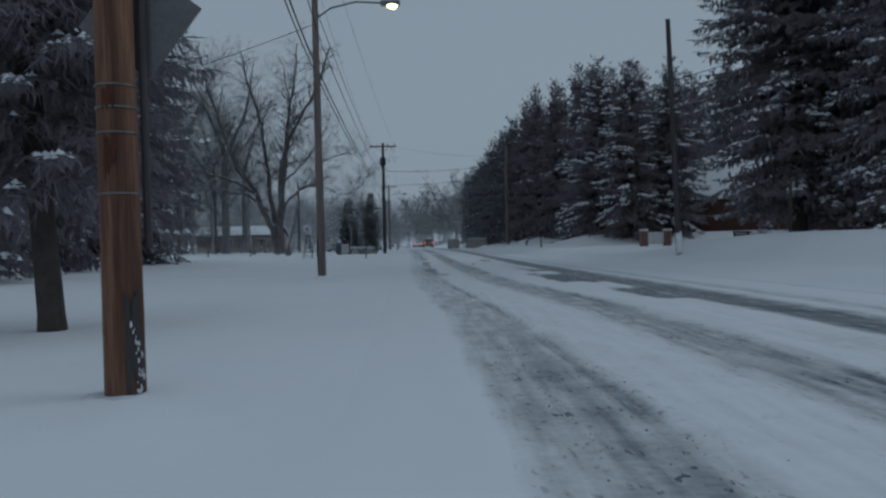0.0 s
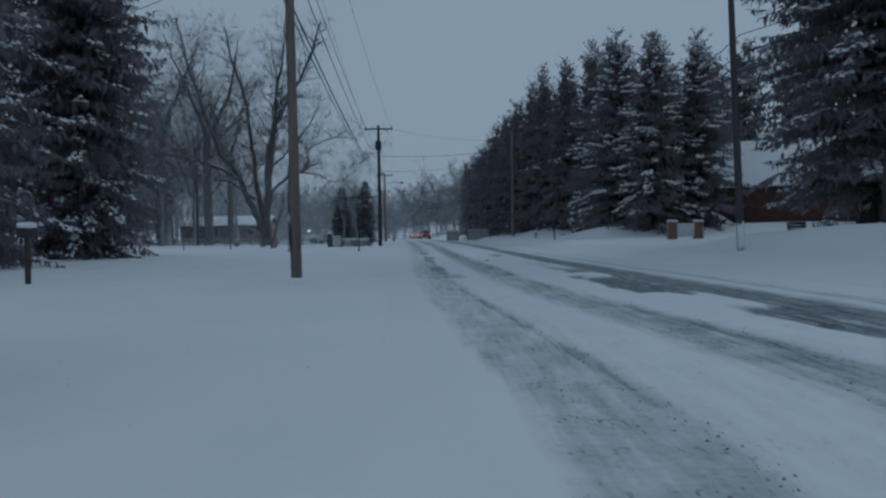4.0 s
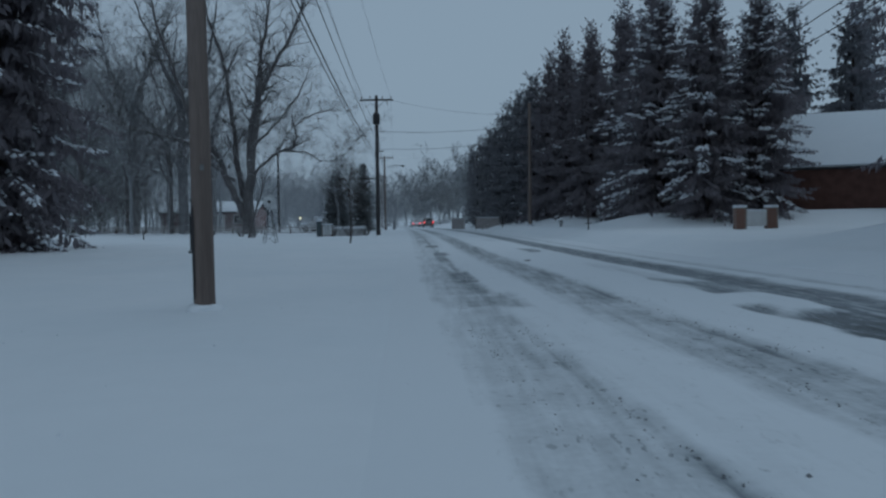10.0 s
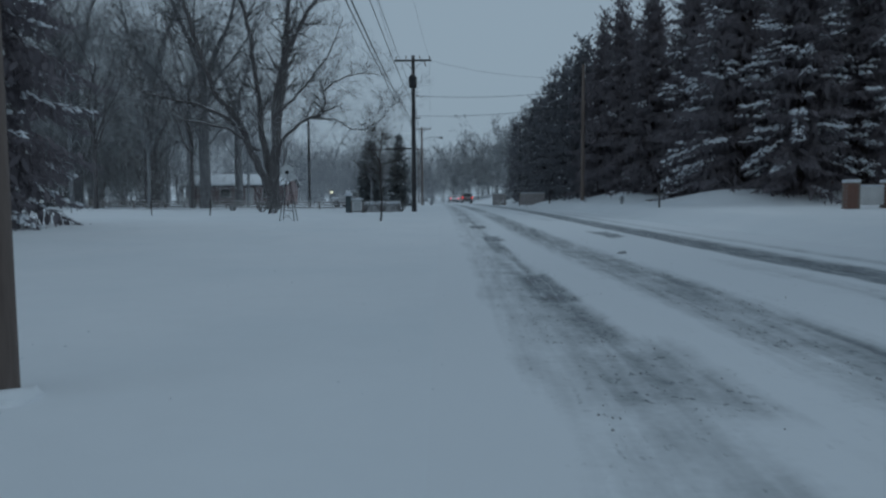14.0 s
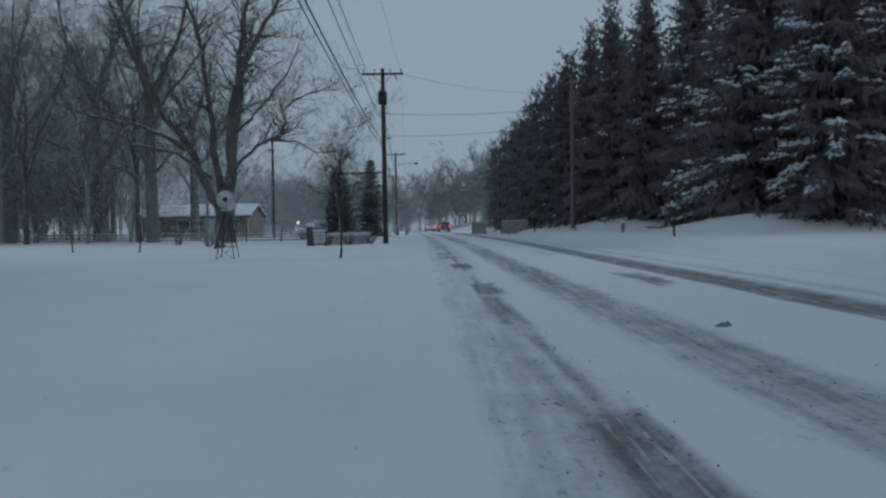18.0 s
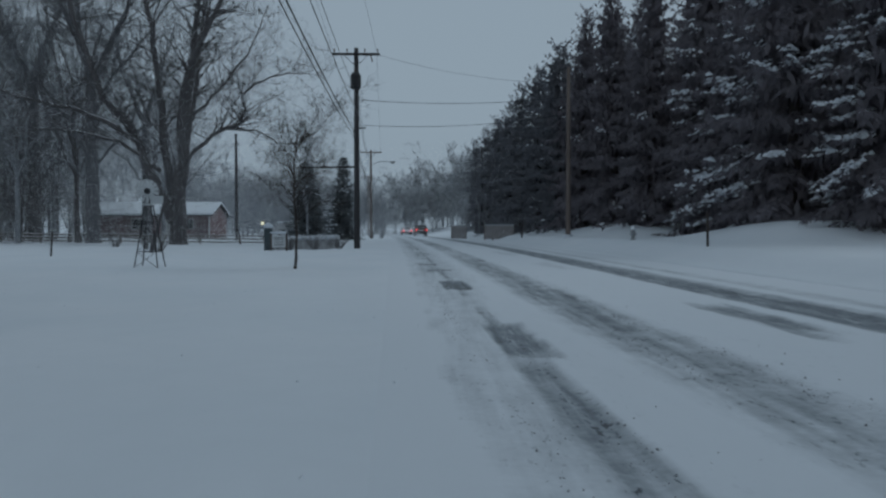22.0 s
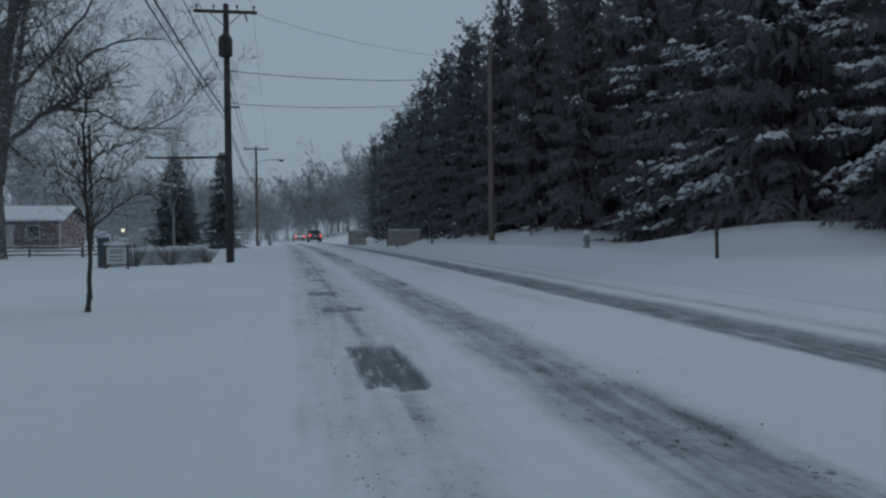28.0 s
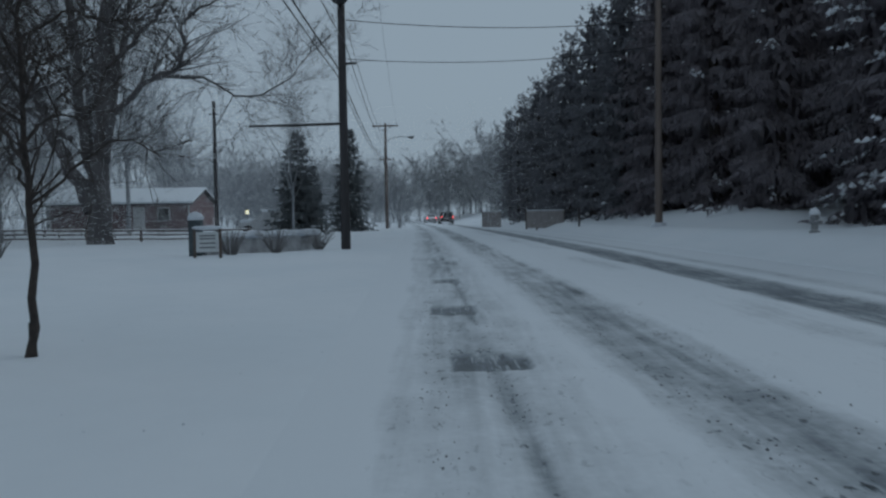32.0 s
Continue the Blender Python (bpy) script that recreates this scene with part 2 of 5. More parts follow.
def road_material():
    """Packed snow, brown-grey slush in the wheel ways and wet asphalt where they are bare, by the vertex layer 'wear'."""
    m = bpy.data.materials.new("snowy_road")
    m.use_nodes = True
    n, l = m.node_tree.nodes, m.node_tree.links
    b = n["Principled BSDF"]
    at, tc, mp = n.new("ShaderNodeAttribute"), n.new("ShaderNodeTexCoord"), n.new("ShaderNodeMapping")
    at.attribute_name = "wear"
    mp.inputs["Scale"].default_value = (1, 0.07, 1)
    l.new(tc.outputs["Object"], mp.inputs["Vector"])
    streak, tread, grain, clump = n.new("ShaderNodeTexNoise"), n.new("ShaderNodeTexNoise"), n.new("ShaderNodeTexNoise"), n.new("ShaderNodeTexNoise")
    streak.inputs["Scale"].default_value, streak.inputs["Detail"].default_value = 9.0, 5.0
    tread.inputs["Scale"].default_value, tread.inputs["Detail"].default_value = 26.0, 3.0
    for t in (streak, tread):
        l.new(mp.outputs[0], t.inputs["Vector"])
    grain.inputs["Scale"].default_value, grain.inputs["Detail"].default_value = 16.0, 5.0
    clump.inputs["Scale"].default_value, clump.inputs["Detail"].default_value = 2.2, 5.0
    for t in (grain, clump):
        l.new(tc.outputs["Object"], t.inputs["Vector"])

    def math_node(op, x, y):
        k = n.new("ShaderNodeMath")
        k.operation = op
        for i, v in ((0, x), (1, y)):
            if isinstance(v, (int, float)):
                k.inputs[i].default_value = v
            else:
                l.new(v, k.inputs[i])
        return k.outputs[0]

    chip = n.new("ShaderNodeTexNoise")
    chip.inputs["Scale"].default_value, chip.inputs["Detail"].default_value = 22.0, 3.0
    wide = n.new("ShaderNodeMapping")
    wide.inputs["Scale"].default_value = (1, 0.4, 1)
    l.new(tc.outputs["Object"], wide.inputs["Vector"])
    l.new(wide.outputs[0], chip.inputs["Vector"])

    def span(v, lo, hi, top):
        k = n.new("ShaderNodeMapRange")
        for name, x in (("From Min", lo), ("From Max", hi), ("To Max", top)):
            k.inputs[name].default_value = x
        l.new(v, k.inputs["Value"])
        return k.outputs[0]

    amount = span(at.outputs["Fac"], 0.04, 0.42, 1.0)
    soft_part = math_node("ADD", math_node("MULTIPLY", math_node("SUBTRACT", clump.outputs["Fac"], 0.5), 0.5), math_node("MULTIPLY", math_node("SUBTRACT", streak.outputs["Fac"], 0.5), 0.75))
    fine_part = math_node("ADD", math_node("MULTIPLY", math_node("SUBTRACT", grain.outputs["Fac"], 0.5), 0.35), math_node("MULTIPLY", span(chip.outputs["Fac"], 0.6, 0.68, 0.45), span(clump.outputs["Fac"], 0.42, 0.6, 1.0)))
    lines = math_node("MULTIPLY", span(tread.outputs["Fac"], 0.54, 0.66, 0.4), span(at.outputs["Fac"], 0.6, 0.85, 1.0))
    mottled = math_node("SUBTRACT", math_node("ADD", soft_part, fine_part), lines)
    level = math_node("ADD", at.outputs["Fac"], math_node("MULTIPLY", mottled, amount))
    ramp = n.new("ShaderNodeValToRGB")
    e = ramp.color_ramp.elements
    e[0].position, e[0].color = 0.12, (0.775, 0.808, 0.85, 1)
    e[1].position, e[1].color = 1.0, (0.07, 0.08, 0.09, 1)
    for p, c in ((0.32, (0.6, 0.63, 0.665)), (0.55, (0.41, 0.44, 0.47)), (0.75, (0.225, 0.248, 0.275))):
        k = e.new(p)
        k.color = (*c, 1)
    l.new(level, ramp.inputs[0])
    l.new(ramp.outputs[0], b.inputs["Base Color"])
    r = n.new("ShaderNodeMapRange")
    r.inputs["From Min"].default_value, r.inputs["From Max"].default_value = 0.5, 1.0
    r.inputs["To Min"].default_value, r.inputs["To Max"].default_value = 0.8, 0.42
    l.new(level, r.inputs["Value"])
    l.new(r.outputs[0], b.inputs["Roughness"])
    b.inputs["Specular IOR Level"].default_value = 0.3
    bp = n.new("ShaderNodeBump")
    bp.inputs["Strength"].default_value, bp.inputs["Distance"].default_value = 0.5, 0.03
    l.new(math_node("MULTIPLY", mottled, amount), bp.inputs["Height"])
    l.new(bp.outputs[0], b.inputs["Normal"])
    return m


ROAD = road_material()


# ---- mesh helpers ----
def part(name, bm, material, parent=None, label=""):
    """Links a bmesh as one mesh object, under parent if there is one."""
    me = bpy.data.meshes.new(name)
    bm.to_mesh(me)
    bm.free()
    return piece(name, me, material, parent, label)


def piece(name, me, material, parent=None, label="", m=None):
    if material and not me.materials:
        me.materials.append(material)
    ob = new(name, me)
    if parent:
        ob.parent = parent
    if m:
        ob.matrix_basis = m
    if label:
        ob["label"] = label
    return ob


def smooth(ob):
    ob.data.polygons.foreach_set("use_smooth", [True] * len(ob.data.polygons))
    return ob


def empty(name, m, label, category, group=""):
    ob = new(name)
    ob.empty_display_size = 0.2
    ob.matrix_basis = m
    return tagged(ob, label, category, group)


def box(bm, size, at=(0, 0, 0), bevel=0.0, turn=None):
    k = bmesh.ops.create_cube(bm, size=1.0)["verts"]
    m = Matrix.Translation(at) @ (turn or Matrix()) @ Matrix.Diagonal((*size, 1))
    bmesh.ops.transform(bm, matrix=m, verts=k)
    if bevel:
        edges = {e for v in k for e in v.link_edges}
        bmesh.ops.bevel(bm, geom=list(edges), offset=bevel, segments=2, affect="EDGES", profile=0.6)
    return bm


def tube(bm, points, radii, sides=8, cap=True):
    """A bent tapering tube through the points."""
    rings = []
    pts = [Vector(p) for p in points]
    for i, p in enumerate(pts):
        d = (pts[min(i + 1, len(pts) - 1)] - pts[max(i - 1, 0)]).normalized()
        s = d.orthogonal().normalized() if abs(d.z) < 0.9 else Vector((1, 0, 0)).cross(d).normalized()
        q = d.cross(s)
        rings.append([bm.verts.new(p + radii[i] * (math.cos(a) * s + math.sin(a) * q)) for a in (2 * math.pi * k / sides for k in range(sides))])
    for a, b in zip(rings, rings[1:]):
        for k in range(sides):
            bm.faces.new((a[k], a[(k + 1) % sides], b[(k + 1) % sides], b[k]))
    if cap:
        bm.faces.new(rings[0][::-1])
        bm.faces.new(rings[-1])
    return bm


def box_bm(size, at=(0, 0, 0), bevel=0.0, turn=None):
    return box(bmesh.new(), size, at, bevel, turn)


def tube_bm(points, radii, sides=8):
    if isinstance(radii, (int, float)):
        radii = [radii] * len(points)
    return tube(bmesh.new(), points, radii, sides)


def lumpy(size, at=(0, 0, 0), turn=None, seed=0, rough=0.25):
    """A rounded, uneven pad of snow."""
    bm = bmesh.new()
    bmesh.ops.create_cube(bm, size=2.0)
    bmesh.ops.subdivide_edges(bm, edges=bm.edges[:], cuts=5, use_grid_fill=True)
    for v in bm.verts:
        p = v.co.copy()
        k = p.length / max(abs(p.x), abs(p.y), abs(p.z))
        q = p / k ** 0.7
        n = 1 + rough * noise.noise(Vector((q.x * size[0] * 3 + seed, q.y * size[1] * 3, q.z * 1.5)))
        v.co = Vector((q.x * size[0] / 2 * (0.85 + 0.15 * n), q.y * size[1] / 2 * n, q.z * size[2] / 2 * n))
        if turn:
            v.co = turn @ v.co
        v.co += Vector(at)
    for f in bm.faces:
        f.smooth = True
    return bm


def mesh_of(name, verts, faces):
    me = bpy.data.meshes.new(name)
    me.from_pydata(verts, [], faces)
    me.update()
    return me


def quads(name, verts):
    """One mesh of loose four-sided blades from an array of their corners."""
    me = bpy.data.meshes.new(name)
    n = len(verts)
    me.vertices.add(n)
    me.vertices.foreach_set("co", np.asarray(verts, dtype=np.float32).ravel())
    me.loops.add(n)
    me.loops.foreach_set("vertex_index", np.arange(n, dtype=np.int32))
    me.polygons.add(n // 4)
    me.polygons.foreach_set("loop_start", np.arange(0, n, 4, dtype=np.int32))
    me.update(calc_edges=True)
    return me


# ---- lie of the land: u runs across from the pole line, the road bears slightly to the left ----
def bend(y):
    return -0.033 * y - 0.00022 * max(0.0, y - 75) ** 2 if y < 190 else -0.033 * y - 2.9 - 0.0506 * (y - 190)


def place(u, y):
    return u + bend(y)


def ease(a, b, v):
    k = min(1.0, max(0.0, (v - a) / (b - a)))
    return k * k * (3 - 2 * k)


def land(x, y):
    u = x - bend(y)
    z = 0.18 * ease(30, 75, y)
    rough = noise.noise(Vector((x * 0.13, y * 0.1, 3.1))) * 0.06 + noise.noise(Vector((x * 0.5, y * 0.4, 7.7))) * 0.01
    away = ease(0.0, 3.0, abs(u - 6.4) - 4.0)
    z += rough * away
    if u < 0:
        z += 0.10 * ease(1, 10, -u) * (0.4 + 0.6 * ease(40, 60, y)) + 0.012 * max(0.0, -u - 12)
    if u > 10:
        lift = 0.26 + 0.26 * ease(25, 60, y)
        z += lift * ease(10.2, 12.3, u)
        gap = ease(35, 40, y) * (1 - ease(54, 59, y))
        bank = 0.85 + 0.3 * noise.noise(Vector((y * 0.16, 1.7, 0.4))) - 0.95 * math.exp(-((y - 68.5) / 5.2) ** 2)
        z += (1 - gap) * bank * 1.0 * ease(12.7, 16.5, u) + 0.01 * max(0.0, u - 17)
    return z


def road_z(u, y):
    return 0.18 * ease(30, 75, y) + 0.05 - 0.012 * (u - 6.4) ** 2 / 4


# ---- ground and road ----
def grid(name, us, ys, height, material):
    verts = [(place(u, y), y, height(u, y)) for y in ys for u in us]
    w = len(us)
    faces = [(j * w + i, j * w + i + 1, (j + 1) * w + i + 1, (j + 1) * w + i) for j in range(len(ys) - 1) for i in range(w - 1)]
    ob = piece(name, mesh_of(name, verts, faces), material)
    return smooth(ob)


def steps(*runs):
    out = []
    for a, b, d in runs:
        k = max(1, round((b - a) / d))
        out += [a + (b - a) * i / k for i in range(k)]
    return out + [runs[-1][1]]


def snow_top(u, y):
    """Blown snow over the lie of the land: long low drifts and small hummocks."""
    drift = 0.06 * noise.noise(Vector((u * 0.55, y * 0.3, 2.5))) + 0.014 * noise.noise(Vector((u * 1.9, y * 1.1, 8.5)))
    return land(place(u, y), y) + drift * ease(2.4, 0.6, u) + 0.008 * noise.noise(Vector((u * 1.3, y * 0.6, 5)))


def ground_height(u, y):
    if 2.05 < u < 10.1:
        return land(place(u, y), y) - 0.35
    return snow_top(u, y)


us = steps((-900, -120, 130), (-120, -40, 10), (-40, -14, 1.0), (-14, 1.8, 0.2), (1.8, 2.0, 0.1), (2.0, 2.12, 0.12), (2.12, 10.0, 1.4), (10.0, 10.2, 0.2), (10.2, 20, 0.3), (20, 45, 1.2), (45, 130, 10), (130, 900, 130))
ys = steps((-300, -30, 45), (-30, -8, 2), (-8, 66, 0.28), (66, 130, 1.0), (130, 260, 6), (260, 2400, 150))
tagged(grid("ground", us, ys, ground_height, SNOW), "level deep fresh snow over lawns and verges", "ground", kind="structure")

# bare patches in the near wheel way: across, along, half width, half length
PATCHES = [(3.05, 36.2, 0.16, 1.8, 0.64), (3.15, 39.2, 0.22, 1.1, 0.74), (3.12, 46.25, 0.24, 1.1, 0.92), (3.1, 51.2, 0.3, 0.28, 0.88), (2.95, 54.4, 0.27, 0.4, 0.88), (3.0, 58.2, 0.22, 0.4, 0.8), (3.2, 62.5, 0.22, 0.6, 0.6), (3.1, 24.5, 0.4, 0.9, 0.5), (3.08, 29.0, 0.2, 1.5, 0.76), (3.1, 26.6, 0.15, 1.2, 0.64), (6.7, 14.0, 0.4, 1.5, 0.8), (6.45, 20.6, 0.55, 2.5, 0.88), (6.6, 26, 0.35, 1.2, 0.7), (6.3, 40.5, 0.25, 1.4, 0.7)]


def ridge(y):
    """Where the crumbled rim between the near wheel way and the first strip of snow runs."""
    return 3.12 + 0.5 * ease(22, 7, y) + 0.07 * noise.noise(Vector((0.3, y * 0.11, 2.0))) + 0.025 * noise.noise(Vector((5.3, y * 0.7, 2.0)))


def second(y):
    """The middle of the second wheel way."""
    return 4.42 + 0.75 * ease(22, 8, y) + 0.08 * noise.noise(Vector((0.3, y * 0.09, 6.0)))


def wear(u, y):
    """How far the snow is worn off the road: 0 untouched, 1 bare."""
    c1, c2 = ridge(y), second(y)
    along = noise.noise(Vector((1.7, y * 0.16, 9.0)))
    broken = noise.noise(Vector((6.1, y * 0.5, 3.0)))
    wide = 0.38 + 0.18 * ease(40, 48, y)
    w = (0.26 - 0.07 * ease(14, 22, y) + 0.1 * along) * math.exp(-((u - c1 + 0.42 - 0.2 * ease(40, 48, y)) / (wide + 0.12)) ** 4)
    w += 0.16 * math.exp(-((u - c1 + 0.24 + 0.1 * broken) / 0.15) ** 2) * ease(-0.25, 0.2, along)
    w += 0.13 * math.exp(-((u - c1 + 0.74) / 0.09) ** 2) * ease(-0.1, 0.25, broken)
    w += 0.6 * math.exp(-((u - c1) / 0.05) ** 2) * ease(-0.3, 0.25, broken) * (0.75 + 0.5 * noise.noise(Vector((2.0, y * 1.9, 4.0))))
    w += (0.36 + 0.22 * noise.noise(Vector((4.2, y * 0.12, 1.0)))) * math.exp(-((u - c2) / 0.44) ** 4)
    w += 0.12 * math.exp(-((u - c2 - 0.1) / 0.14) ** 2) * ease(-0.3, 0.2, broken)
    w += 0.4 * math.exp(-((u - c2 - 0.34) / 0.07) ** 2) * ease(-0.25, 0.25, noise.noise(Vector((2.6, y * 0.4, 8.0))))
    edge = 0.1 * noise.noise(Vector((7.7, y * 0.35, 1.0)))
    w += (0.66 - 0.06 * ease(40, 48, y)) * math.exp(-((u - 7.46 - edge) / 0.52) ** 6)
    w += 0.22 * math.exp(-((u - 8.6) / 0.22) ** 2) + 0.14 * math.exp(-((u - 6.35 - edge) / 0.3) ** 2) * ease(-0.1, 0.3, along)
    w += 0.1 * ease(2.2, 3.1, u) * ease(10.0, 9.0, u) * (1 + 0.5 * ease(30, 5, y))
    rim = c1 - 0.95 + 0.2 * noise.noise(Vector((3.3, y * 0.3, 6.0))) + 0.1 * noise.noise(Vector((9.3, y * 1.2, 6.0)))
    w *= ease(rim - 0.25, rim + 0.3, u)
    for pu, py, a, b, deep in PATCHES:
        if abs(u - pu) < 2.2 * a and abs(y - py) < 2.2 * b:
            w = max(w, deep * (1 - ease(0.94 - 1.3 * (0.95 - deep), 1.06 + 1.3 * (0.95 - deep), max(abs(u - pu) / a, abs(y - py) / b) + (0.14 if u < 5 else 0.45) * noise.noise(Vector((u * (5 if u < 5 else 2.2), y * (3 if u < 5 else 0.9), 0))))))
    return min(1.0, w)


def road_height(u, y):
    w = wear(u, y)
    z = road_z(u, y) - 0.055 * w + 0.012 * noise.noise(Vector((u * 4, y * 1.6, 0))) + 0.008 * noise.noise(Vector((u * 11, y * 5, 2)))
    k = ease(1.95, 2.7, u)
    return k * z + (1 - k) * (snow_top(u, y) + 0.002) - 0.007 * (1 - ease(1.7, 1.86, u)) - 0.2 * ease(10.15, 10.5, u)


road_us = steps((1.7, 1.86, 0.04), (1.86, 2.3, 0.1), (2.3, 5.6, 0.06), (5.6, 10.5, 0.12))
road_ys = steps((-10, -1, 0.5), (-1, 62, 0.16), (62, 110, 0.8), (110, 220, 4), (220, 700, 40))
road = grid("road", road_us, road_ys, road_height, ROAD)
layer = road.data.attributes.new("wear", "FLOAT", "POINT")
layer.data.foreach_set("value", [wear(u, y) for y in road_ys for u in road_us])
tagged(road, "snow-packed two-lane road with slushy wheel ways", "road", kind="structure")


def lumps(name, spots, material, label):
    """Many small broken lumps in one mesh."""
    verts, faces = [], []
    rnd = random.Random(5)
    for x, y, z, s in spots:
        b, k = len(verts), 5
        for i in range(k):
            a = 2 * math.pi * i / k + rnd.random()
            verts.append((x + s * rnd.uniform(0.6, 1.2) * math.cos(a), y + s * rnd.uniform(0.8, 1.9) * math.sin(a), z - 0.4 * s))
        verts.append((x + s * 0.2 * rnd.uniform(-1, 1), y, z + s * rnd.uniform(0.35, 0.7)))
        faces += [(b + i, b + (i + 1) % k, b + k) for i in range(k)]
    ob = piece(name, mesh_of(name, verts, faces), material)
    return tagged(ob, label, "slush", kind="stuff")


rnd = random.Random(11)
spots = []
for i in range(9000):
    y = rnd.uniform(0, 60)
    k = i % 6
    lane = (0, 0, 0.34, -0.45, 0.34, -0.2)[k] + (second(y) if k in (2, 4, 5) else ridge(y))
    if noise.noise(Vector((k * 1.7, y * 0.5, 3.0))) < -0.05:
        continue
    u = lane + rnd.gauss(0, 0.05 if i % 4 else 0.22)
    s = 0.003 + 0.012 * rnd.random() ** 3
    spots.append((place(u, y), y, road_height(u, y) + 0.002, s))
lumps("slush_crumbs", spots, CLOD, "grey crumbs of dirty slush beside wheel tracks")
spots = []
for i in range(260):
    y = rnd.uniform(1, 60)
    u = rnd.uniform(-6, 2.2) if i % 3 else rnd.uniform(-1, 2.4)
    spots.append((place(u, y), y, ground_height(u, y) + 0.004, 0.006 + 0.016 * rnd.random() ** 3))
lumps("snow_crumbs", spots, SNOW_LUMP, "small clods of snow lying on the fresh snow")
spots = [(3.985 + dx, 33.66 + dy, 0.06, s) for dx, dy, s in ((0, 0, 0.07), (0.06, 0.05, 0.05), (-0.06, -0.03, 0.04), (0.03, 0.1, 0.035), (-0.02, 0.04, 0.045))]
lumps("slush_clod", spots, CLOD, "broken clod of grey slush on the road")


# ---- trees ----
def spruce_mesh(h, r, seed, low=0.05, snowy=0.4, bare=0.1, taper=0.8, whorl=0.42, fine=1.0, clump=1.0, ring=7, body=0.12, upper=1.0, core=0.6):
    """Whorls of boughs that rise near the tip and sag lower down, each with side sprays and hanging tassels, and the snow on them: two meshes."""
    g = np.random.default_rng(seed)
    base, along, wide, pads = [], [], [], []
    up = np.array((0, 0, 1.0))

    def blade(p, d, length, w):
        base.append(p), along.append(d * (length / math.sqrt(d @ d))), wide.append(w)

    z, start = low * h, 0.0
    while z < 0.985 * h:
        f = z / h
        start += 0.9
        reach = r * (1 - f) ** taper * (1 - 0.3 * math.exp(-(f - low) * 9))
        tip = ease(0.6, 1.0, f)
        for i in range(ring if f < 0.9 else 5):
            a = start + 2 * math.pi * i / ring + g.uniform(-0.35, 0.35)
            length = reach * g.uniform(0.58, 1.16) + 0.12
            out, cross = np.array((math.cos(a), math.sin(a), 0)), np.array((-math.sin(a), math.cos(a), 0))
            rise = 0.95 * tip ** 1.5 + 0.08 - 0.3 * ease(0.5, 0.05, f) + g.uniform(-0.2, 0.2)
            sag = 0.32 * (1 - tip) * g.uniform(0.3, 1.6)
            root = np.array((0, 0, z + g.uniform(-0.7, 0.7) * whorl))
            laden = noise.noise(Vector((2.3 * math.cos(a), 2.3 * math.sin(a), 0.5 * z + 7 * seed))) > bare + g.uniform(-0.1, 0.1)
            step = 0.22 * fine * (3.5 if f > upper else 1.0)
            n = max(3, int(length / step))
            for j in range(n):
                q = 0.12 + 0.88 * (j + g.random()) / n
                p = root + out * (length * q) + up * (length * (rise * q - sag * q * q + 0.55 * sag * q ** 4))
                arm = min(0.6, 0.14 + 0.3 * length * (1 - q) ** 0.7) * g.uniform(0.7, 1.15) * (1 - 0.4 * tip)
                for side in (-1, 1):
                    d = out * g.uniform(0.5, 1.0) + cross * (side * g.uniform(0.5, 1.0)) - up * (g.uniform(0.1, 0.6) * (1 - 1.4 * tip))
                    blade(p, d, arm, 0.036 * fine * g.uniform(0.7, 1.4))
                    for k in range(3):
                        e = p + d * (arm * g.uniform(0.1, 0.9))
                        blade(e, out * g.uniform(0.0, 0.8) - up * g.uniform(0.3, 1.4) * (1 - tip) + cross * g.uniform(-0.8, 0.8), (arm * 0.5 + 0.1) * g.uniform(0.6, 1.2), 0.03 * fine * g.uniform(0.7, 1.4))
                    if laden and q > 0.35 and g.random() < snowy:
                        pads.append((p + 0.35 * arm * d + 0.03 * up, d, 0.75 * arm * clump, 0.11 * clump * g.uniform(0.7, 1.5)))
                if q < core and length > 0.9:
                    for k in range(2):
                        blade(p + cross * g.uniform(-0.4, 0.4) * length * q, cross * g.uniform(-1, 1) - up * 0.9, g.uniform(4, 7.5) * body, body)
                if laden and q > 0.55 and g.random() < 0.3 * snowy:
                    for k in range(5):
                        pads.append((p + 0.05 * up + (out * g.normal() * 0.13 + cross * g.normal() * 0.16 - up * abs(g.normal()) * 0.08) * clump, out * 0.9 + cross * g.uniform(-0.9, 0.9) - 0.5 * up, g.uniform(0.14, 0.34) * clump, g.uniform(0.05, 0.12) * clump))
            blade(p, out + up * (rise - 0.3 * sag), 0.3 + 0.05 * length, 0.03 * fine)
        z += whorl * (0.5 + 0.65 * (1 - f)) * g.uniform(0.85, 1.15)
    for i in range(14):
        a = i * 2.4
        blade(np.array((0, 0, h * (0.955 + 0.003 * i))), np.array((0.5 * math.cos(a), 0.5 * math.sin(a), 1.0)), 0.42 - 0.015 * i, 0.045)
    base, along, wide = np.array(base), np.array(along), np.array(wide)
    side = np.cross(along, g.normal(size=along.shape))
    side *= (wide / np.maximum(1e-6, np.linalg.norm(side, axis=1)))[:, None]
    mid = base + along * 0.45
    verts = np.stack((base, mid + side, base + along, mid - side), 1).reshape(-1, 3)
    crown = quads("crown", verts)
    verts, faces = [], []
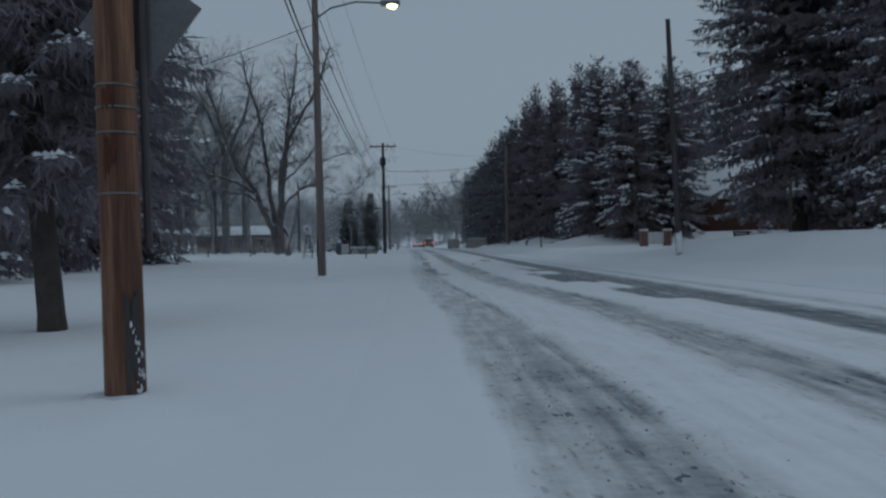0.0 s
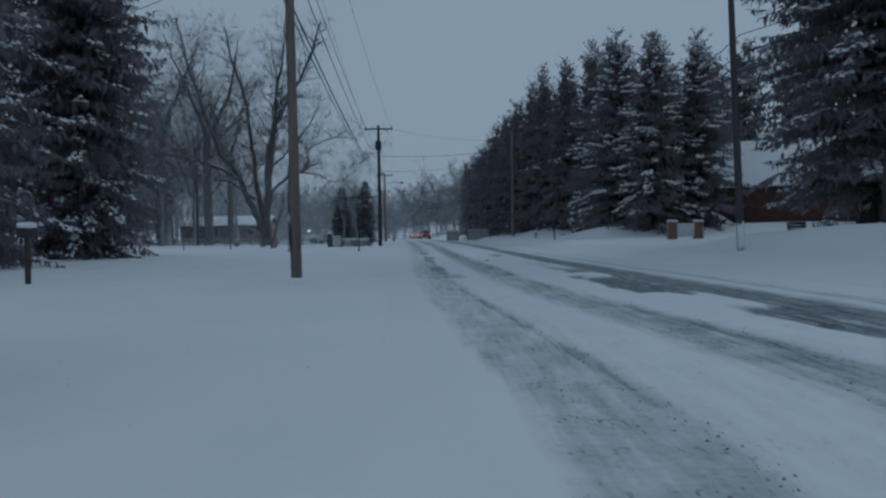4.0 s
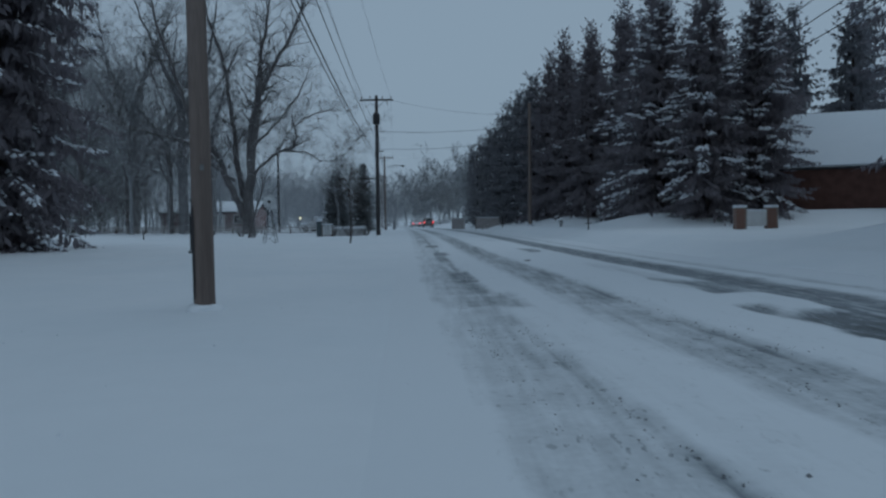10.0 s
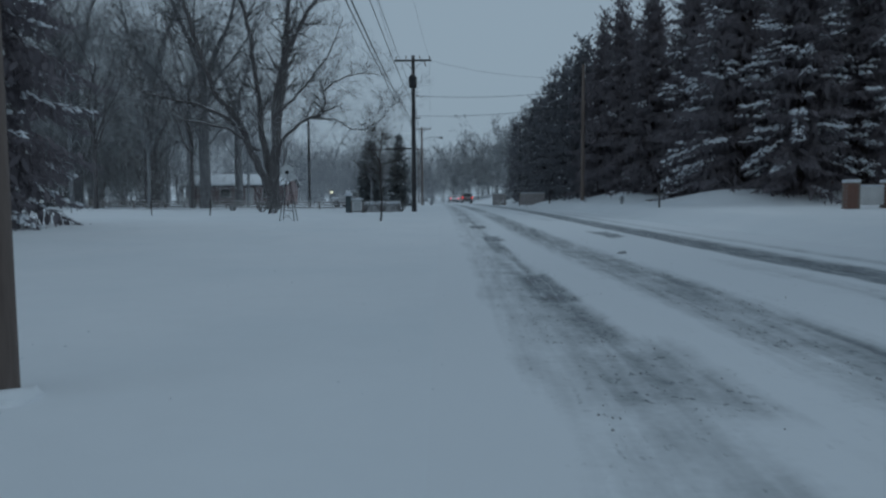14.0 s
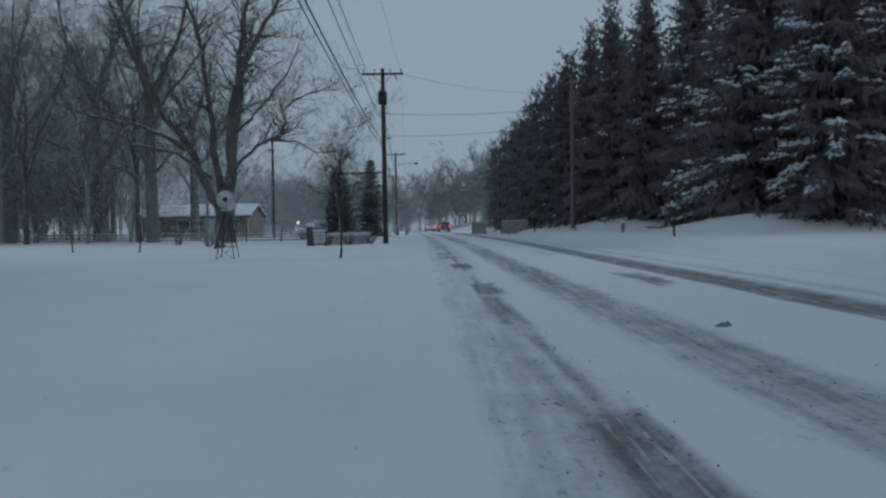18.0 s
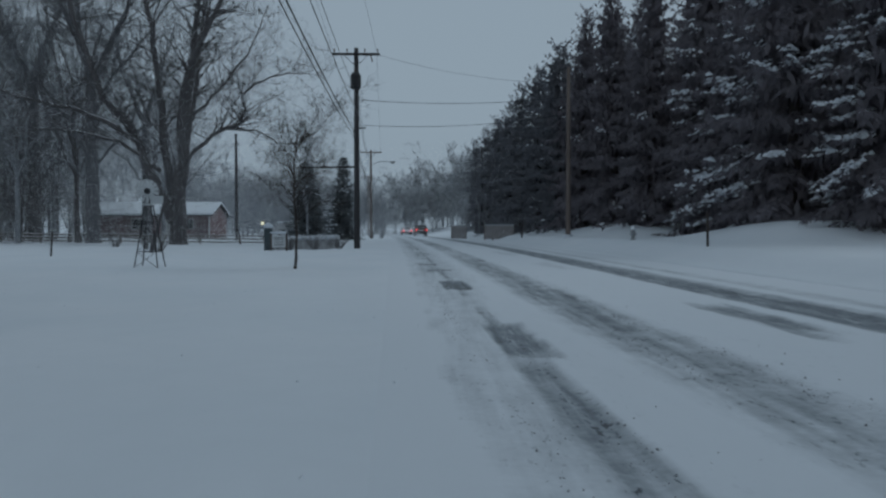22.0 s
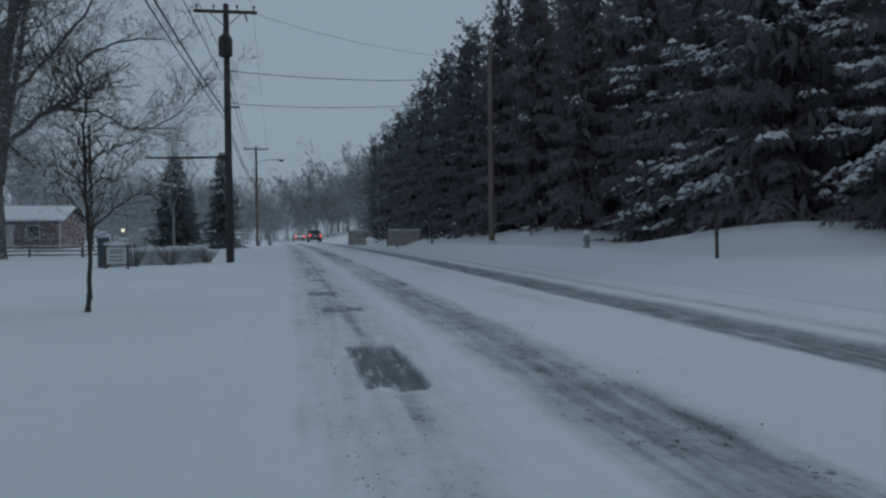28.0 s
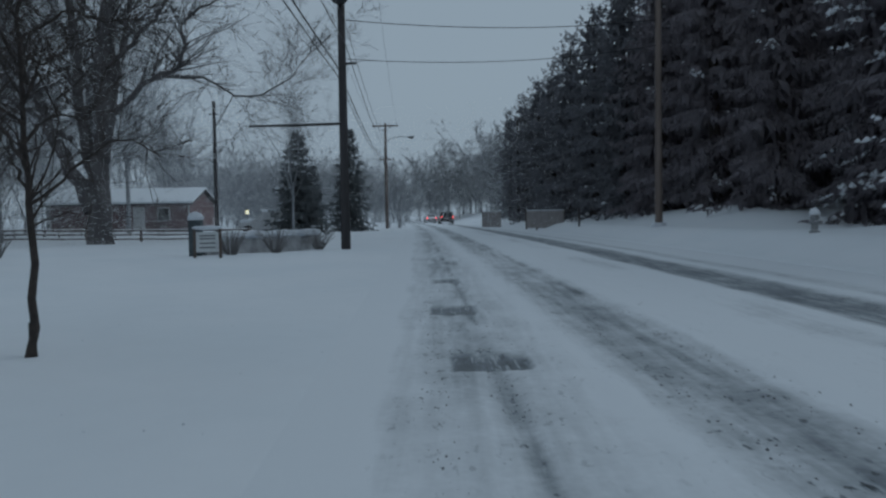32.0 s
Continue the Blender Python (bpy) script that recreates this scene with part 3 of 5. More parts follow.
    for p, d, length, w in pads:
        b = len(verts)
        d = d / math.sqrt(d @ d)
        e = np.array((-d[1], d[0], 0.0)) * w
        drop = up * (0.35 * w)
        verts += [p - d * (0.35 * length) - drop, p + e - drop + d * (0.1 * length), p + d * (0.65 * length) - drop, p - e - drop + d * (0.2 * length), p + up * (0.55 * w) + d * (0.1 * length)]
        faces += [(b, b + 1, b + 4), (b + 1, b + 2, b + 4), (b + 2, b + 3, b + 4), (b + 3, b, b + 4)]
    load = mesh_of("snow_load", [tuple(v) for v in verts], faces)
    return crown, load


def spruce(kind, x, y, h, turn, label, group, wide=1.0, lean=0.0):
    crown, load, bark, height, needle = kind
    k = h / height
    ob = empty("spruce_tree", pose(x, y, land(x, y) - 0.08, 0, lean, turn), label, "tree", group)
    shape = Matrix.Diagonal((k * wide, k * wide, k, 1))
    piece("crown", crown, needle, ob, m=shape)
    tagged(piece("snow_load", load, SNOW_LUMP, ob, "lumps of snow on the boughs", m=shape), kind="stuff")
    piece("trunk", bark, TRUNK, ob, m=shape)
    return ob


def trunk_mesh(h, r):
    bm = tube_bm([(0, 0, -0.3), (0.02, 0, 0.3), (0, 0.03, 0.3 * h), (0, 0, 0.96 * h)], [r * 1.35, r * 1.05, r * 0.75, 0.02], 9)
    me = bpy.data.meshes.new("trunk")
    bm.to_mesh(me)
    bm.free()
    return me


def spruce_kind(h, r, seed, needle, girth=0.024, **shape):
    return (*spruce_mesh(h, r, seed, **shape), trunk_mesh(h, girth * h), h, needle)


LAWN = [spruce_kind(32, 5.2, s, NEEDLE, 0.012, low=0.02, snowy=0.36, bare=-0.02, taper=0.5, whorl=0.46, upper=0.45, body=0.11, fine=0.95, ring=9, core=0.75) for s in (1, 2)]
VERGE = [spruce_kind(32, 5.4, s, NEEDLE, 0.012, low=0.07, snowy=0.44, bare=-0.05, taper=0.5, whorl=0.42, upper=0.45, body=0.075, fine=0.95, ring=10, core=0.8) for s in (18, 19)]
ROW = [spruce_kind(15, 4.3, s, NEEDLE, low=0.03, snowy=0.5, bare=0.1, taper=0.72, clump=1.1) for s in (3, 4, 5)]
DARK = [spruce_kind(15, 4.3, s, NEEDLE, low=0.04, snowy=0.22, bare=0.3, taper=0.72, fine=1.25) for s in (6, 7)]
HAZY = [spruce_kind(14, 3.5, s, NEEDLE_GREY, low=0.04, snowy=0.15, bare=0.3, taper=0.55, whorl=0.55, fine=1.5) for s in (8, 9)]
HIGH = [spruce_kind(15, 2.6, 12, NEEDLE, 0.011, low=0.15, snowy=0.3, bare=0.0, taper=0.6, whorl=0.28, fine=0.42, clump=0.5, body=0.03, ring=10, upper=0.38)]
CEDAR = [spruce_kind(6, 1.7, s, CEDAR_LEAF, low=0.01, snowy=0.2, bare=0.2, taper=0.9, whorl=0.22) for s in (14, 15)]
LADEN = [spruce_kind(15, 4.4, s, NEEDLE, low=0.03, snowy=0.6, bare=0.03, taper=0.72, clump=1.15) for s in (16, 17)]

LEFT = "spruces on the lawn"
LAWN_SPRUCE = "tall dark spruce with snow on its low boughs, on the lawn"
for i, (x, y, h, w) in enumerate(((-15.9, 45.5, 32, 0.93), (-20.2, 41.0, 34, 0.95), (-16.0, 33.0, 32, 1.0), (-13.6, 24.0, 30, 0.9), (-22.0, 33.0, 31, 0.95))):
    spruce(LAWN[i % 2], x, y, h, 20 + 67 * i, LAWN_SPRUCE, LEFT, w)
spruce(HIGH[0], -2.85, 10.0, 15.0, 0, "spruce with leaning bare lower trunk and snowy boughs on the lawn", LEFT, lean=-4)
ROADSIDE = "row of roadside spruces"
# The last two stand out of view, added to shade the verge snow.
for x, y, h, t, w in ((20.4, 37.5, 33.0, 10, 1.05), (25.4, 37.4, 31.0, 120, 1.05), (22.4, 31.0, 30.0, 200, 0.9), (30.0, 41.0, 30.0, 250, 0.95), (27.6, 31.0, 31.0, 90, 0.9), (25.0, 25.0, 30.0, 330, 0.9)):
    spruce(VERGE[int(t / 10) % 2], x, y, h, t, "broad dark spruce with snowy boughs on the verge", ROADSIDE, w)
# Added trees, mostly out of view, that block low sky behind the verge.
for i, (x, y, h) in enumerate(((33.5, 46.5, 27.0), (38.0, 39.5, 28.0), (33.5, 35.5, 28.0))):
    spruce(ROW[i % 3], x, y, h, 50 * i, "added spruce, mostly unseen, deep behind the verge", ROADSIDE, 0.6)
rnd = random.Random(4)
for i, (x, y, h) in enumerate(((17.2, 57.2, 13.8), (20.8, 58.5, 13.8), (23.8, 66.0, 14.0), (15.7, 61.0, 14.6), (19.8, 64.5, 15.4), (16.4, 66.0, 15.8), (16.2, 71.0, 17.2), (20.0, 74.0, 17.0), (14.6, 76.0, 16.2), (18.5, 79.5, 17.6), (13.8, 81.0, 16.6), (17.0, 85.0, 17.4), (12.8, 86.5, 16.2))):
    spruce(LADEN[i % 2] if y < 62 else ROW[i % 3] if y < 72 else DARK[i % 2], x, y, 0.97 * h, rnd.uniform(0, 360), "dark roadside spruce dusted with snow on the bank", ROADSIDE, rnd.uniform(0.9, 1.06) * (0.86 if y > 69 else 1.06), rnd.uniform(-1.5, 1.5))
for i, (x, y, h) in enumerate(((21.5, 69.0, 14.6), (22.5, 75.0, 15.2), (21.5, 81.0, 16.0), (21.0, 87.0, 16.0), (16.5, 90.0, 15.4), (15.4, 99.0, 14.6), (27.0, 71.0, 14.6), (26.0, 80.0, 15.6))):
    spruce(DARK[i % 2], x, y, h, rnd.uniform(0, 360), "dark spruce standing behind the roadside row", ROADSIDE, rnd.uniform(0.95, 1.1), rnd.uniform(-1.5, 1.5))
for i, (x, y, h) in enumerate(((11.4, 92.0, 15.4), (15.5, 93.0, 16.5), (10.6, 97.0, 14.6), (9.9, 102.5, 14.4), (13.2, 106.0, 14.5), (9.4, 108.0, 13.5), (8.8, 113.0, 13.0), (8.2, 119.0, 12.6), (7.4, 126.0, 12.2), (13.4, 113.0, 12.6), (12.6, 121.0, 12.0), (11.4, 129.0, 11.6))):
    spruce(HAZY[i % 2], x + 0.7, y, 0.95 * h, rnd.uniform(0, 360), "haze-toned roadside spruce dim in the snowy air", ROADSIDE, rnd.uniform(0.9, 1.05))
for x, y, h in ((31.5, 85, 18.0), (36, 87, 19.5), (40.5, 84, 19.0), (27, 91, 17), (45, 90, 20)):
    spruce(HAZY[int(x) % 2], x, y, h, rnd.uniform(0, 360), "hazy spruce behind the brick building", "spruces behind the building")
for x, y, h, w in ((-7.9, 92.0, 6.2, 1.3), (-8.6, 101, 4.9, 1.2), (-6.2, 104.0, 7.8, 1.0)):
    spruce(CEDAR[int(-x) % 2], x, y, h, rnd.uniform(0, 360), "small dark conical cedar beside the driveway", "driveway cedars", w)


def bare_tree(seed, limbs, height, r, depth, twig=0.011, spread=0.62, kids=(4, 5), stem=0.3, flat=0.0, tip=0.85, paths=()):
    """A bare tree as a list of part name and mesh: the trunk, and each limb with all that forks from it into thin twigs.
    Limbs: lean x, lean y, share of the trunk's height at which it leaves, length. Paths: great limbs by their girth and a few points."""
    g = random.Random(seed)

    def run(made, pts, radii):
        verts, faces = made
        if radii[0] < flat:
            for i, p in enumerate(pts[::len(pts) - 1]):
                e = Vector((g.gauss(0, 1), g.gauss(0, 1), g.gauss(0, 0.5))).normalized() * radii[-i]
                verts += [tuple(p - e), tuple(p + e)]
            b = len(verts) - 4
            faces.append((b, b + 1, b + 3, b + 2))
            return
        sides = 8 if radii[0] > 0.09 else 4 if radii[0] > 0.03 else 3
        rings = []
        for i, p in enumerate(pts):
            d = (pts[min(i + 1, len(pts) - 1)] - pts[max(i - 1, 0)]).normalized()
            s = d.orthogonal().normalized()
            q = d.cross(s)
            rings.append(len(verts))
            for k in range(sides):
                a = 2 * math.pi * k / sides
                verts.append(tuple(p + radii[i] * (math.cos(a) * s + math.sin(a) * q)))
        for a, b in zip(rings, rings[1:]):
            for k in range(sides):
                faces.append((a + k, a + (k + 1) % sides, b + (k + 1) % sides, b + k))

    def grow(made, p, d, length, rad, level):
        n = 6 if level < 2 else 3
        pts, radii = [p.copy()], [rad]
        for i in range(n):
            bow = 0.17 if level < 2 else 0.22
            d = (d + Vector((g.gauss(0, bow), g.gauss(0, bow), g.gauss(0.07 if level < 3 else 0.0, 0.8 * bow)))).normalized()
            p = p + d * length / n
            pts.append(p.copy())
            radii.append(max(twig * 0.6, rad * (1 - 0.72 * (i + 1) / n)))
        run(made, pts, radii)
        if level >= depth:
            return
        for k in range(g.choice(kids) + (2 if level < 2 else 0)):
            q = g.uniform(0.22, 1.0)
            i = min(n - 1, int(q * n))
            start = pts[i].lerp(pts[i + 1], q * n - i)
            turn = Vector((g.gauss(0, 1), g.gauss(0, 1), g.gauss(0.15, 0.6))).normalized()
            side = (d + turn * spread * g.uniform(0.8, 1.7)).normalized()
            grow(made, start, side, length * g.uniform(0.34, 0.58), max(twig * 0.7, radii[i] * g.uniform(0.4, 0.6)), level + 1)

    top = height * stem
    trunk = ([], [])
    run(trunk, [Vector((0, 0, -0.3)), Vector((0, 0, 0.25)), Vector((0.02 * height / 10, 0, top * 0.5)), Vector((0, 0, top))], [r * 1.5, r * 1.15, r, r * tip])
    out = [("trunk", mesh_of("trunk", *trunk))]
    for lx, ly, at, length in limbs:
        made = ([], [])
        d = Vector((lx, ly, 1.0 if abs(lx) < 1.4 and tip > 0.5 else 0.45)).normalized()
        grow(made, Vector((0, 0, top * at)), d, length * height, r * (0.32 if abs(lx) > 1.4 or at < 0.8 or tip < 0.5 else 0.52), 1)
        out.append(("limb", mesh_of("limb", *made)))
    for girth, marks in paths:
        made = ([], [])
        marks = [Vector(m) for m in marks]
        pts = []
        for i in range(len(marks) - 1):
            a, b = marks[i], marks[i + 1]
            ta = (b - marks[i - 1]) * 0.5 if i else b - a
            tb = (marks[i + 2] - a) * 0.5 if i + 2 < len(marks) else b - a
            for k in range(4):
                t = k / 4
                p = a * (2 * t ** 3 - 3 * t * t + 1) + ta * (t ** 3 - 2 * t * t + t) + b * (3 * t * t - 2 * t ** 3) + tb * (t ** 3 - t * t)
                pts.append(p + Vector((g.gauss(0, 0.07), g.gauss(0, 0.07), g.gauss(0, 0.04))))
        pts.append(marks[-1])
        radii = [max(twig, girth * (1 - 0.85 * i / (len(pts) - 1))) for i in range(len(pts))]
        run(made, pts, radii)
        for i in range(max(2, len(pts) // 4), len(pts) - 1):
            d = (pts[i + 1] - pts[i])
            for k in range(4):
                turn = Vector((g.gauss(0, 1), g.gauss(0, 1), g.gauss(0.2, 0.5))).normalized()
                side = (0.6 * d.normalized() + turn * g.uniform(0.6, 1.1)).normalized()
                share = i / len(pts)
                grow(made, pts[i].lerp(pts[i + 1], g.random()), side, g.uniform(1.4, 3.6) * (1.15 - 0.5 * share) * (0.6 if share < 0.25 else 1.0), max(twig, min(0.06, radii[i] * 0.4)), 3)
        out.append(("limb", mesh_of("limb", *made)))
    return out


BIG = bare_tree(27, (), 23, 0.46, 5, 0.013, 0.8, (5, 6), 0.16, 0.026, 0.8, paths=(
    (0.36, ((0.05, 0, 2.0), (0.2, 0, 5), (0.5, -0.3, 9), (1.2, -0.4, 11.2), (2.5, -0.5, 13.6), (4.4, -0.8, 17), (5.6, -1, 20.5))),
    (0.27, ((0.2, 0.1, 5), (0.75, 0.4, 10), (1.1, 0.5, 14), (1.7, 0.8, 17.5), (2, 1, 21.5))),
    (0.3, ((-0.1, 0.2, 2), (-0.8, 0.5, 4.8), (-1.2, 0.9, 8), (-1.8, 1.2, 13.2), (-3.0, 1.6, 17), (-4, 2, 21))),
    (0.32, ((-0.2, -0.2, 1.4), (-1.1, -0.5, 3.6), (-2.4, -0.8, 6.6), (-4.1, -1.2, 9.4), (-5.7, -1.6, 14), (-6.4, -2, 17), (-7.2, -2.3, 20.5))),
    (0.17, ((-2.2, -0.8, 6.1), (-4.4, -1.4, 7.4), (-6.5, -1.6, 8.0), (-9, -2, 8.6), (-10.6, -2.2, 9.4))),
    (0.15, ((0.3, 0, 3.4), (0.9, -0.6, 5.1), (3.0, -1.5, 6.6), (4.1, -1.8, 7.0), (4.4, -1.9, 8.5), (5.9, -2, 9.5), (8, -2.2, 9.7))),
    (0.08, ((3.2, -1.6, 6.6), (5, -1.6, 6.5), (6.8, -1.5, 5.8), (8.4, -1.4, 6.6), (10, -1.4, 8.2))),
    (0.13, ((-1, -0.3, 4.3), (-3, -1.5, 5.9), (-5.5, -2.4, 6.4), (-8, -3, 6.2))),
    (0.2, ((0.1, 0.4, 4), (0.4, 2, 9), (0.6, 3.4, 14), (0, 4.4, 20))),
    (0.12, ((0.4, -0.2, 7), (2.2, -0.6, 8.6), (4.2, -0.8, 11), (5.6, -1, 13.8)))))
FORK = bare_tree(28, (), 23, 0.4, 5, 0.012, 0.8, (5, 6), 0.48, 0.026, 0.8, paths=(
    (0.27, ((0, 0, 10.6), (-1.2, 0.2, 12.8), (-2.4, 0.4, 16), (-3.2, 0.5, 21))),
    (0.27, ((0, 0, 10.4), (0.9, 0, 13.4), (2.2, 0.1, 16.6), (4, 0.3, 21))),
    (0.15, ((-0.1, 0, 8.4), (-1.4, 0.4, 11), (-3.6, 0.6, 14), (-5.5, 0.8, 17.5))),
    (0.16, ((0.1, 0.2, 5.6), (1.8, 0.2, 8.6), (4.0, -0.4, 11.8), (5.6, -1, 16.5))),
    (0.1, ((-0.1, 0, 5), (-2.2, 0.2, 7.2), (-4.6, -0.4, 8.2), (-6.6, -0.6, 9.6))),
    (0.1, ((0.1, 0, 4), (2.2, -0.3, 5.6), (4.4, -0.6, 6.1), (6.4, -0.6, 7.6))),
    (0.14, ((0.2, 0.2, 11), (0.6, 1.6, 14), (0.4, 3, 19)))))
TREES = [bare_tree(s, ((-0.3, 0.1, 1.0, 0.56), (0.25, -0.2, 1.0, 0.58), (0.05, 0.3, 0.9, 0.55), (0.5, 0.1, 0.8, 0.4), (-0.5, -0.3, 0.75, 0.42), (0.1, -0.5, 0.85, 0.45)), 20, 0.15, 5, 0.011, 0.6, (4, 5), 0.26, 0.05) for s in (31, 32)]
LIGHT = [bare_tree(s, ((-0.25, 0.1, 1.0, 0.55), (0.2, -0.3, 1.0, 0.55), (0.5, 0.3, 0.7, 0.42), (-0.6, -0.3, 0.65, 0.42), (0.1, 0.6, 0.5, 0.36), (-0.4, 0.5, 0.4, 0.34)), 16, 0.1, 4, 0.017, 0.65, (5, 6), 0.2, 0.05) for s in (41, 42, 43)]
BRUSH = [bare_tree(s, ((-0.5, 0.1, 0.9, 0.7), (0.5, -0.3, 0.9, 0.7), (0.1, 0.7, 0.7, 0.7), (-0.3, -0.7, 0.7, 0.7), (0.9, 0.2, 0.5, 0.6), (-0.9, 0.2, 0.5, 0.6)), 4, 0.05, 3, 0.012, 0.7, (4, 5), 0.12, 0.05) for s in (61, 62)]
g = random.Random(53)
arms = [(0.15, ((0, 0, 0), (0.15, 0, 4), (-0.1, 0.1, 8), (0.1, 0, 12), (0.3, 0, 14.4)))]
for k in range(13):
    a, z, reach = 2.4 * k, 5.0 + 0.66 * k, (4.6 - 0.18 * k) * g.uniform(0.7, 1.15)
    c, d = math.cos(a), math.sin(a)
    arms.append((0.075 - 0.002 * k, ((0, 0, z), (0.35 * reach * c, 0.35 * reach * d, z + 1.1), (0.7 * reach * c, 0.7 * reach * d, z + g.uniform(0.8, 2.4)), (reach * c, reach * d, z + g.uniform(0.3, 3.0)))))
SAPLING = bare_tree(53, (), 4, 0.12, 4, 0.024, 0.8, (3, 4), 0.3, 0.03, 0.9, paths=arms)
FAR_TREE = [bare_tree(s, ((-0.25, 0.1, 1.0, 0.55), (0.2, -0.3, 1.0, 0.55), (0.5, 0.3, 0.7, 0.42), (-0.6, -0.3, 0.65, 0.42), (0.1, 0.6, 0.5, 0.36), (-0.4, 0.5, 0.4, 0.34)), 15, 0.14, 4, 0.06, 0.75, (5, 6), 0.2, 0.06) for s in (71, 72)]


def tree(parts, x, y, turn, label, k=1.0, group="", material=None, lean=0.0, name="bare_tree"):
    ob = empty(name, pose(x, y, land(x, y), 0, lean, turn), label, "tree", group)
    for kind, me in parts:
        piece(kind, me, material or BARK, ob, m=Matrix.Scale(k, 4))
    return ob


tree(BIG, -13.3, 77.0, 0, "huge bare spreading tree, snow along its limbs, by a rail fence")
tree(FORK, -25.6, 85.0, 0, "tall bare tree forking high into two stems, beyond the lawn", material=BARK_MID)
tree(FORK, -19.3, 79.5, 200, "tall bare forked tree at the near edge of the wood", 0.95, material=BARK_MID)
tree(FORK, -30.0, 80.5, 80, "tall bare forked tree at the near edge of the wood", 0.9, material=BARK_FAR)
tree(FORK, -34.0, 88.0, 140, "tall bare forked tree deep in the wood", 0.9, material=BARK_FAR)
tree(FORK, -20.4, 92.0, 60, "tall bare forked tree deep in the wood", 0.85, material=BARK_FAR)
tree(TREES[1], -20.5, 80.0, 140, "tall bare tree with forked crown beyond the lawn", 1.0)
tree(TREES[1], -9.8, 62.3, 0, "thin bare tree with a leaning trunk on the lawn", 0.4, lean=15)
tree(SAPLING, -2.33, 51.5, 0, "young bare street tree standing in snow", 0.25, material=TRUNK, name="sapling")
rnd = random.Random(8)
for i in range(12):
    tree(TREES[i % 2], -21 - 2.6 * i + rnd.uniform(-2, 2), 84 + rnd.uniform(-8, 18), rnd.uniform(0, 360), "tall bare tree in the haze-toned wood beyond the lawn", rnd.uniform(0.8, 1.1), "wood beyond the lawn", BARK_FAR)
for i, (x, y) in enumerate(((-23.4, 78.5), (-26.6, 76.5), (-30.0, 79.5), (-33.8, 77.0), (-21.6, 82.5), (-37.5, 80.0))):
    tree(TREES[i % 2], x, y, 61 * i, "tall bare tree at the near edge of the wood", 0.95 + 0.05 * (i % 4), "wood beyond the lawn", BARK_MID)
tree(TREES[0], -7.0, 86, 200, "slender bare tree behind the garden wall", 0.5)


def woods(name, spots, kinds, material, label):
    """Far trees, too many to count, as one mesh."""
    verts, faces = [], []
    for x, y, k, t in spots:
        for _, me in kinds[int(t) % len(kinds)]:
            co = np.empty(len(me.vertices) * 3)
            me.vertices.foreach_get("co", co)
            co = co.reshape(-1, 3) * k
            c, s = math.cos(t), math.sin(t)
            b = len(verts)
            verts += np.stack((x + c * co[:, 0] - s * co[:, 1], y + s * co[:, 0] + c * co[:, 1], land(x, y) + co[:, 2]), 1).tolist()
            faces += [tuple(b + v for v in p.vertices) for p in me.polygons]
    return tagged(piece(name, mesh_of(name, verts, faces), material), label, "trees", kind="stuff")


# The far belts take the pale barks, whose colour carries the haze.
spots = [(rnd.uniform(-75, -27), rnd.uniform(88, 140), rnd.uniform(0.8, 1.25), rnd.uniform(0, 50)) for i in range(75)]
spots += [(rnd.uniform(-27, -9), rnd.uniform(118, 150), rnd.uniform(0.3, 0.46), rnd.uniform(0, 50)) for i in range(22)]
woods("left_woods", spots, LIGHT, BARK_FAR, "far belt of bare haze-toned trees behind the houses")
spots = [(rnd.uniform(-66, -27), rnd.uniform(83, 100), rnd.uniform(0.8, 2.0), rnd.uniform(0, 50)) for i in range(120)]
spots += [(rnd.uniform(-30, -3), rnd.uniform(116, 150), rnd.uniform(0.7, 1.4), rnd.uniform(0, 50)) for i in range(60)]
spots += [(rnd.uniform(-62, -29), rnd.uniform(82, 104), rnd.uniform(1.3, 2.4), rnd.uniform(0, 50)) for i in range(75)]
woods("underbrush", spots, BRUSH, BARK_FAR, "haze-toned bare underbrush at the edge of the wood")
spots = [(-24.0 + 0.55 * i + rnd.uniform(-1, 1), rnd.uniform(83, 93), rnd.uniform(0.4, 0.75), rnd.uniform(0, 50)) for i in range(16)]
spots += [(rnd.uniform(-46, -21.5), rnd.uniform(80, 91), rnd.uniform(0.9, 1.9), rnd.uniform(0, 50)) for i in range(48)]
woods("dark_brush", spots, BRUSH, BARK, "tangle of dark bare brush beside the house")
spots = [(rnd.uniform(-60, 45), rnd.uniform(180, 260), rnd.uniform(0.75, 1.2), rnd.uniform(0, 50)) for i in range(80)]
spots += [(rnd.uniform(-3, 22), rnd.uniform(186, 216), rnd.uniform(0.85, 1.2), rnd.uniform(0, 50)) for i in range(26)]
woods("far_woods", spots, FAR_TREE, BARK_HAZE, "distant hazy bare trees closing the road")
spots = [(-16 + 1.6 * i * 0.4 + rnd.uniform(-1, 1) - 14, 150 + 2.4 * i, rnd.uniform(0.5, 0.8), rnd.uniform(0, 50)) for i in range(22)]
woods("roadside_woods", spots, LIGHT, BARK_FAR, "bare haze-toned trees along the far road")


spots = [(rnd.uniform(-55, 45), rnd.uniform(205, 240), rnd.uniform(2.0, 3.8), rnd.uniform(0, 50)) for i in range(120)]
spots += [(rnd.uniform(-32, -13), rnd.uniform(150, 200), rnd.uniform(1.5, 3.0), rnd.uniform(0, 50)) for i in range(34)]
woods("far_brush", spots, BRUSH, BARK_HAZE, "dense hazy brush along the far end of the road")


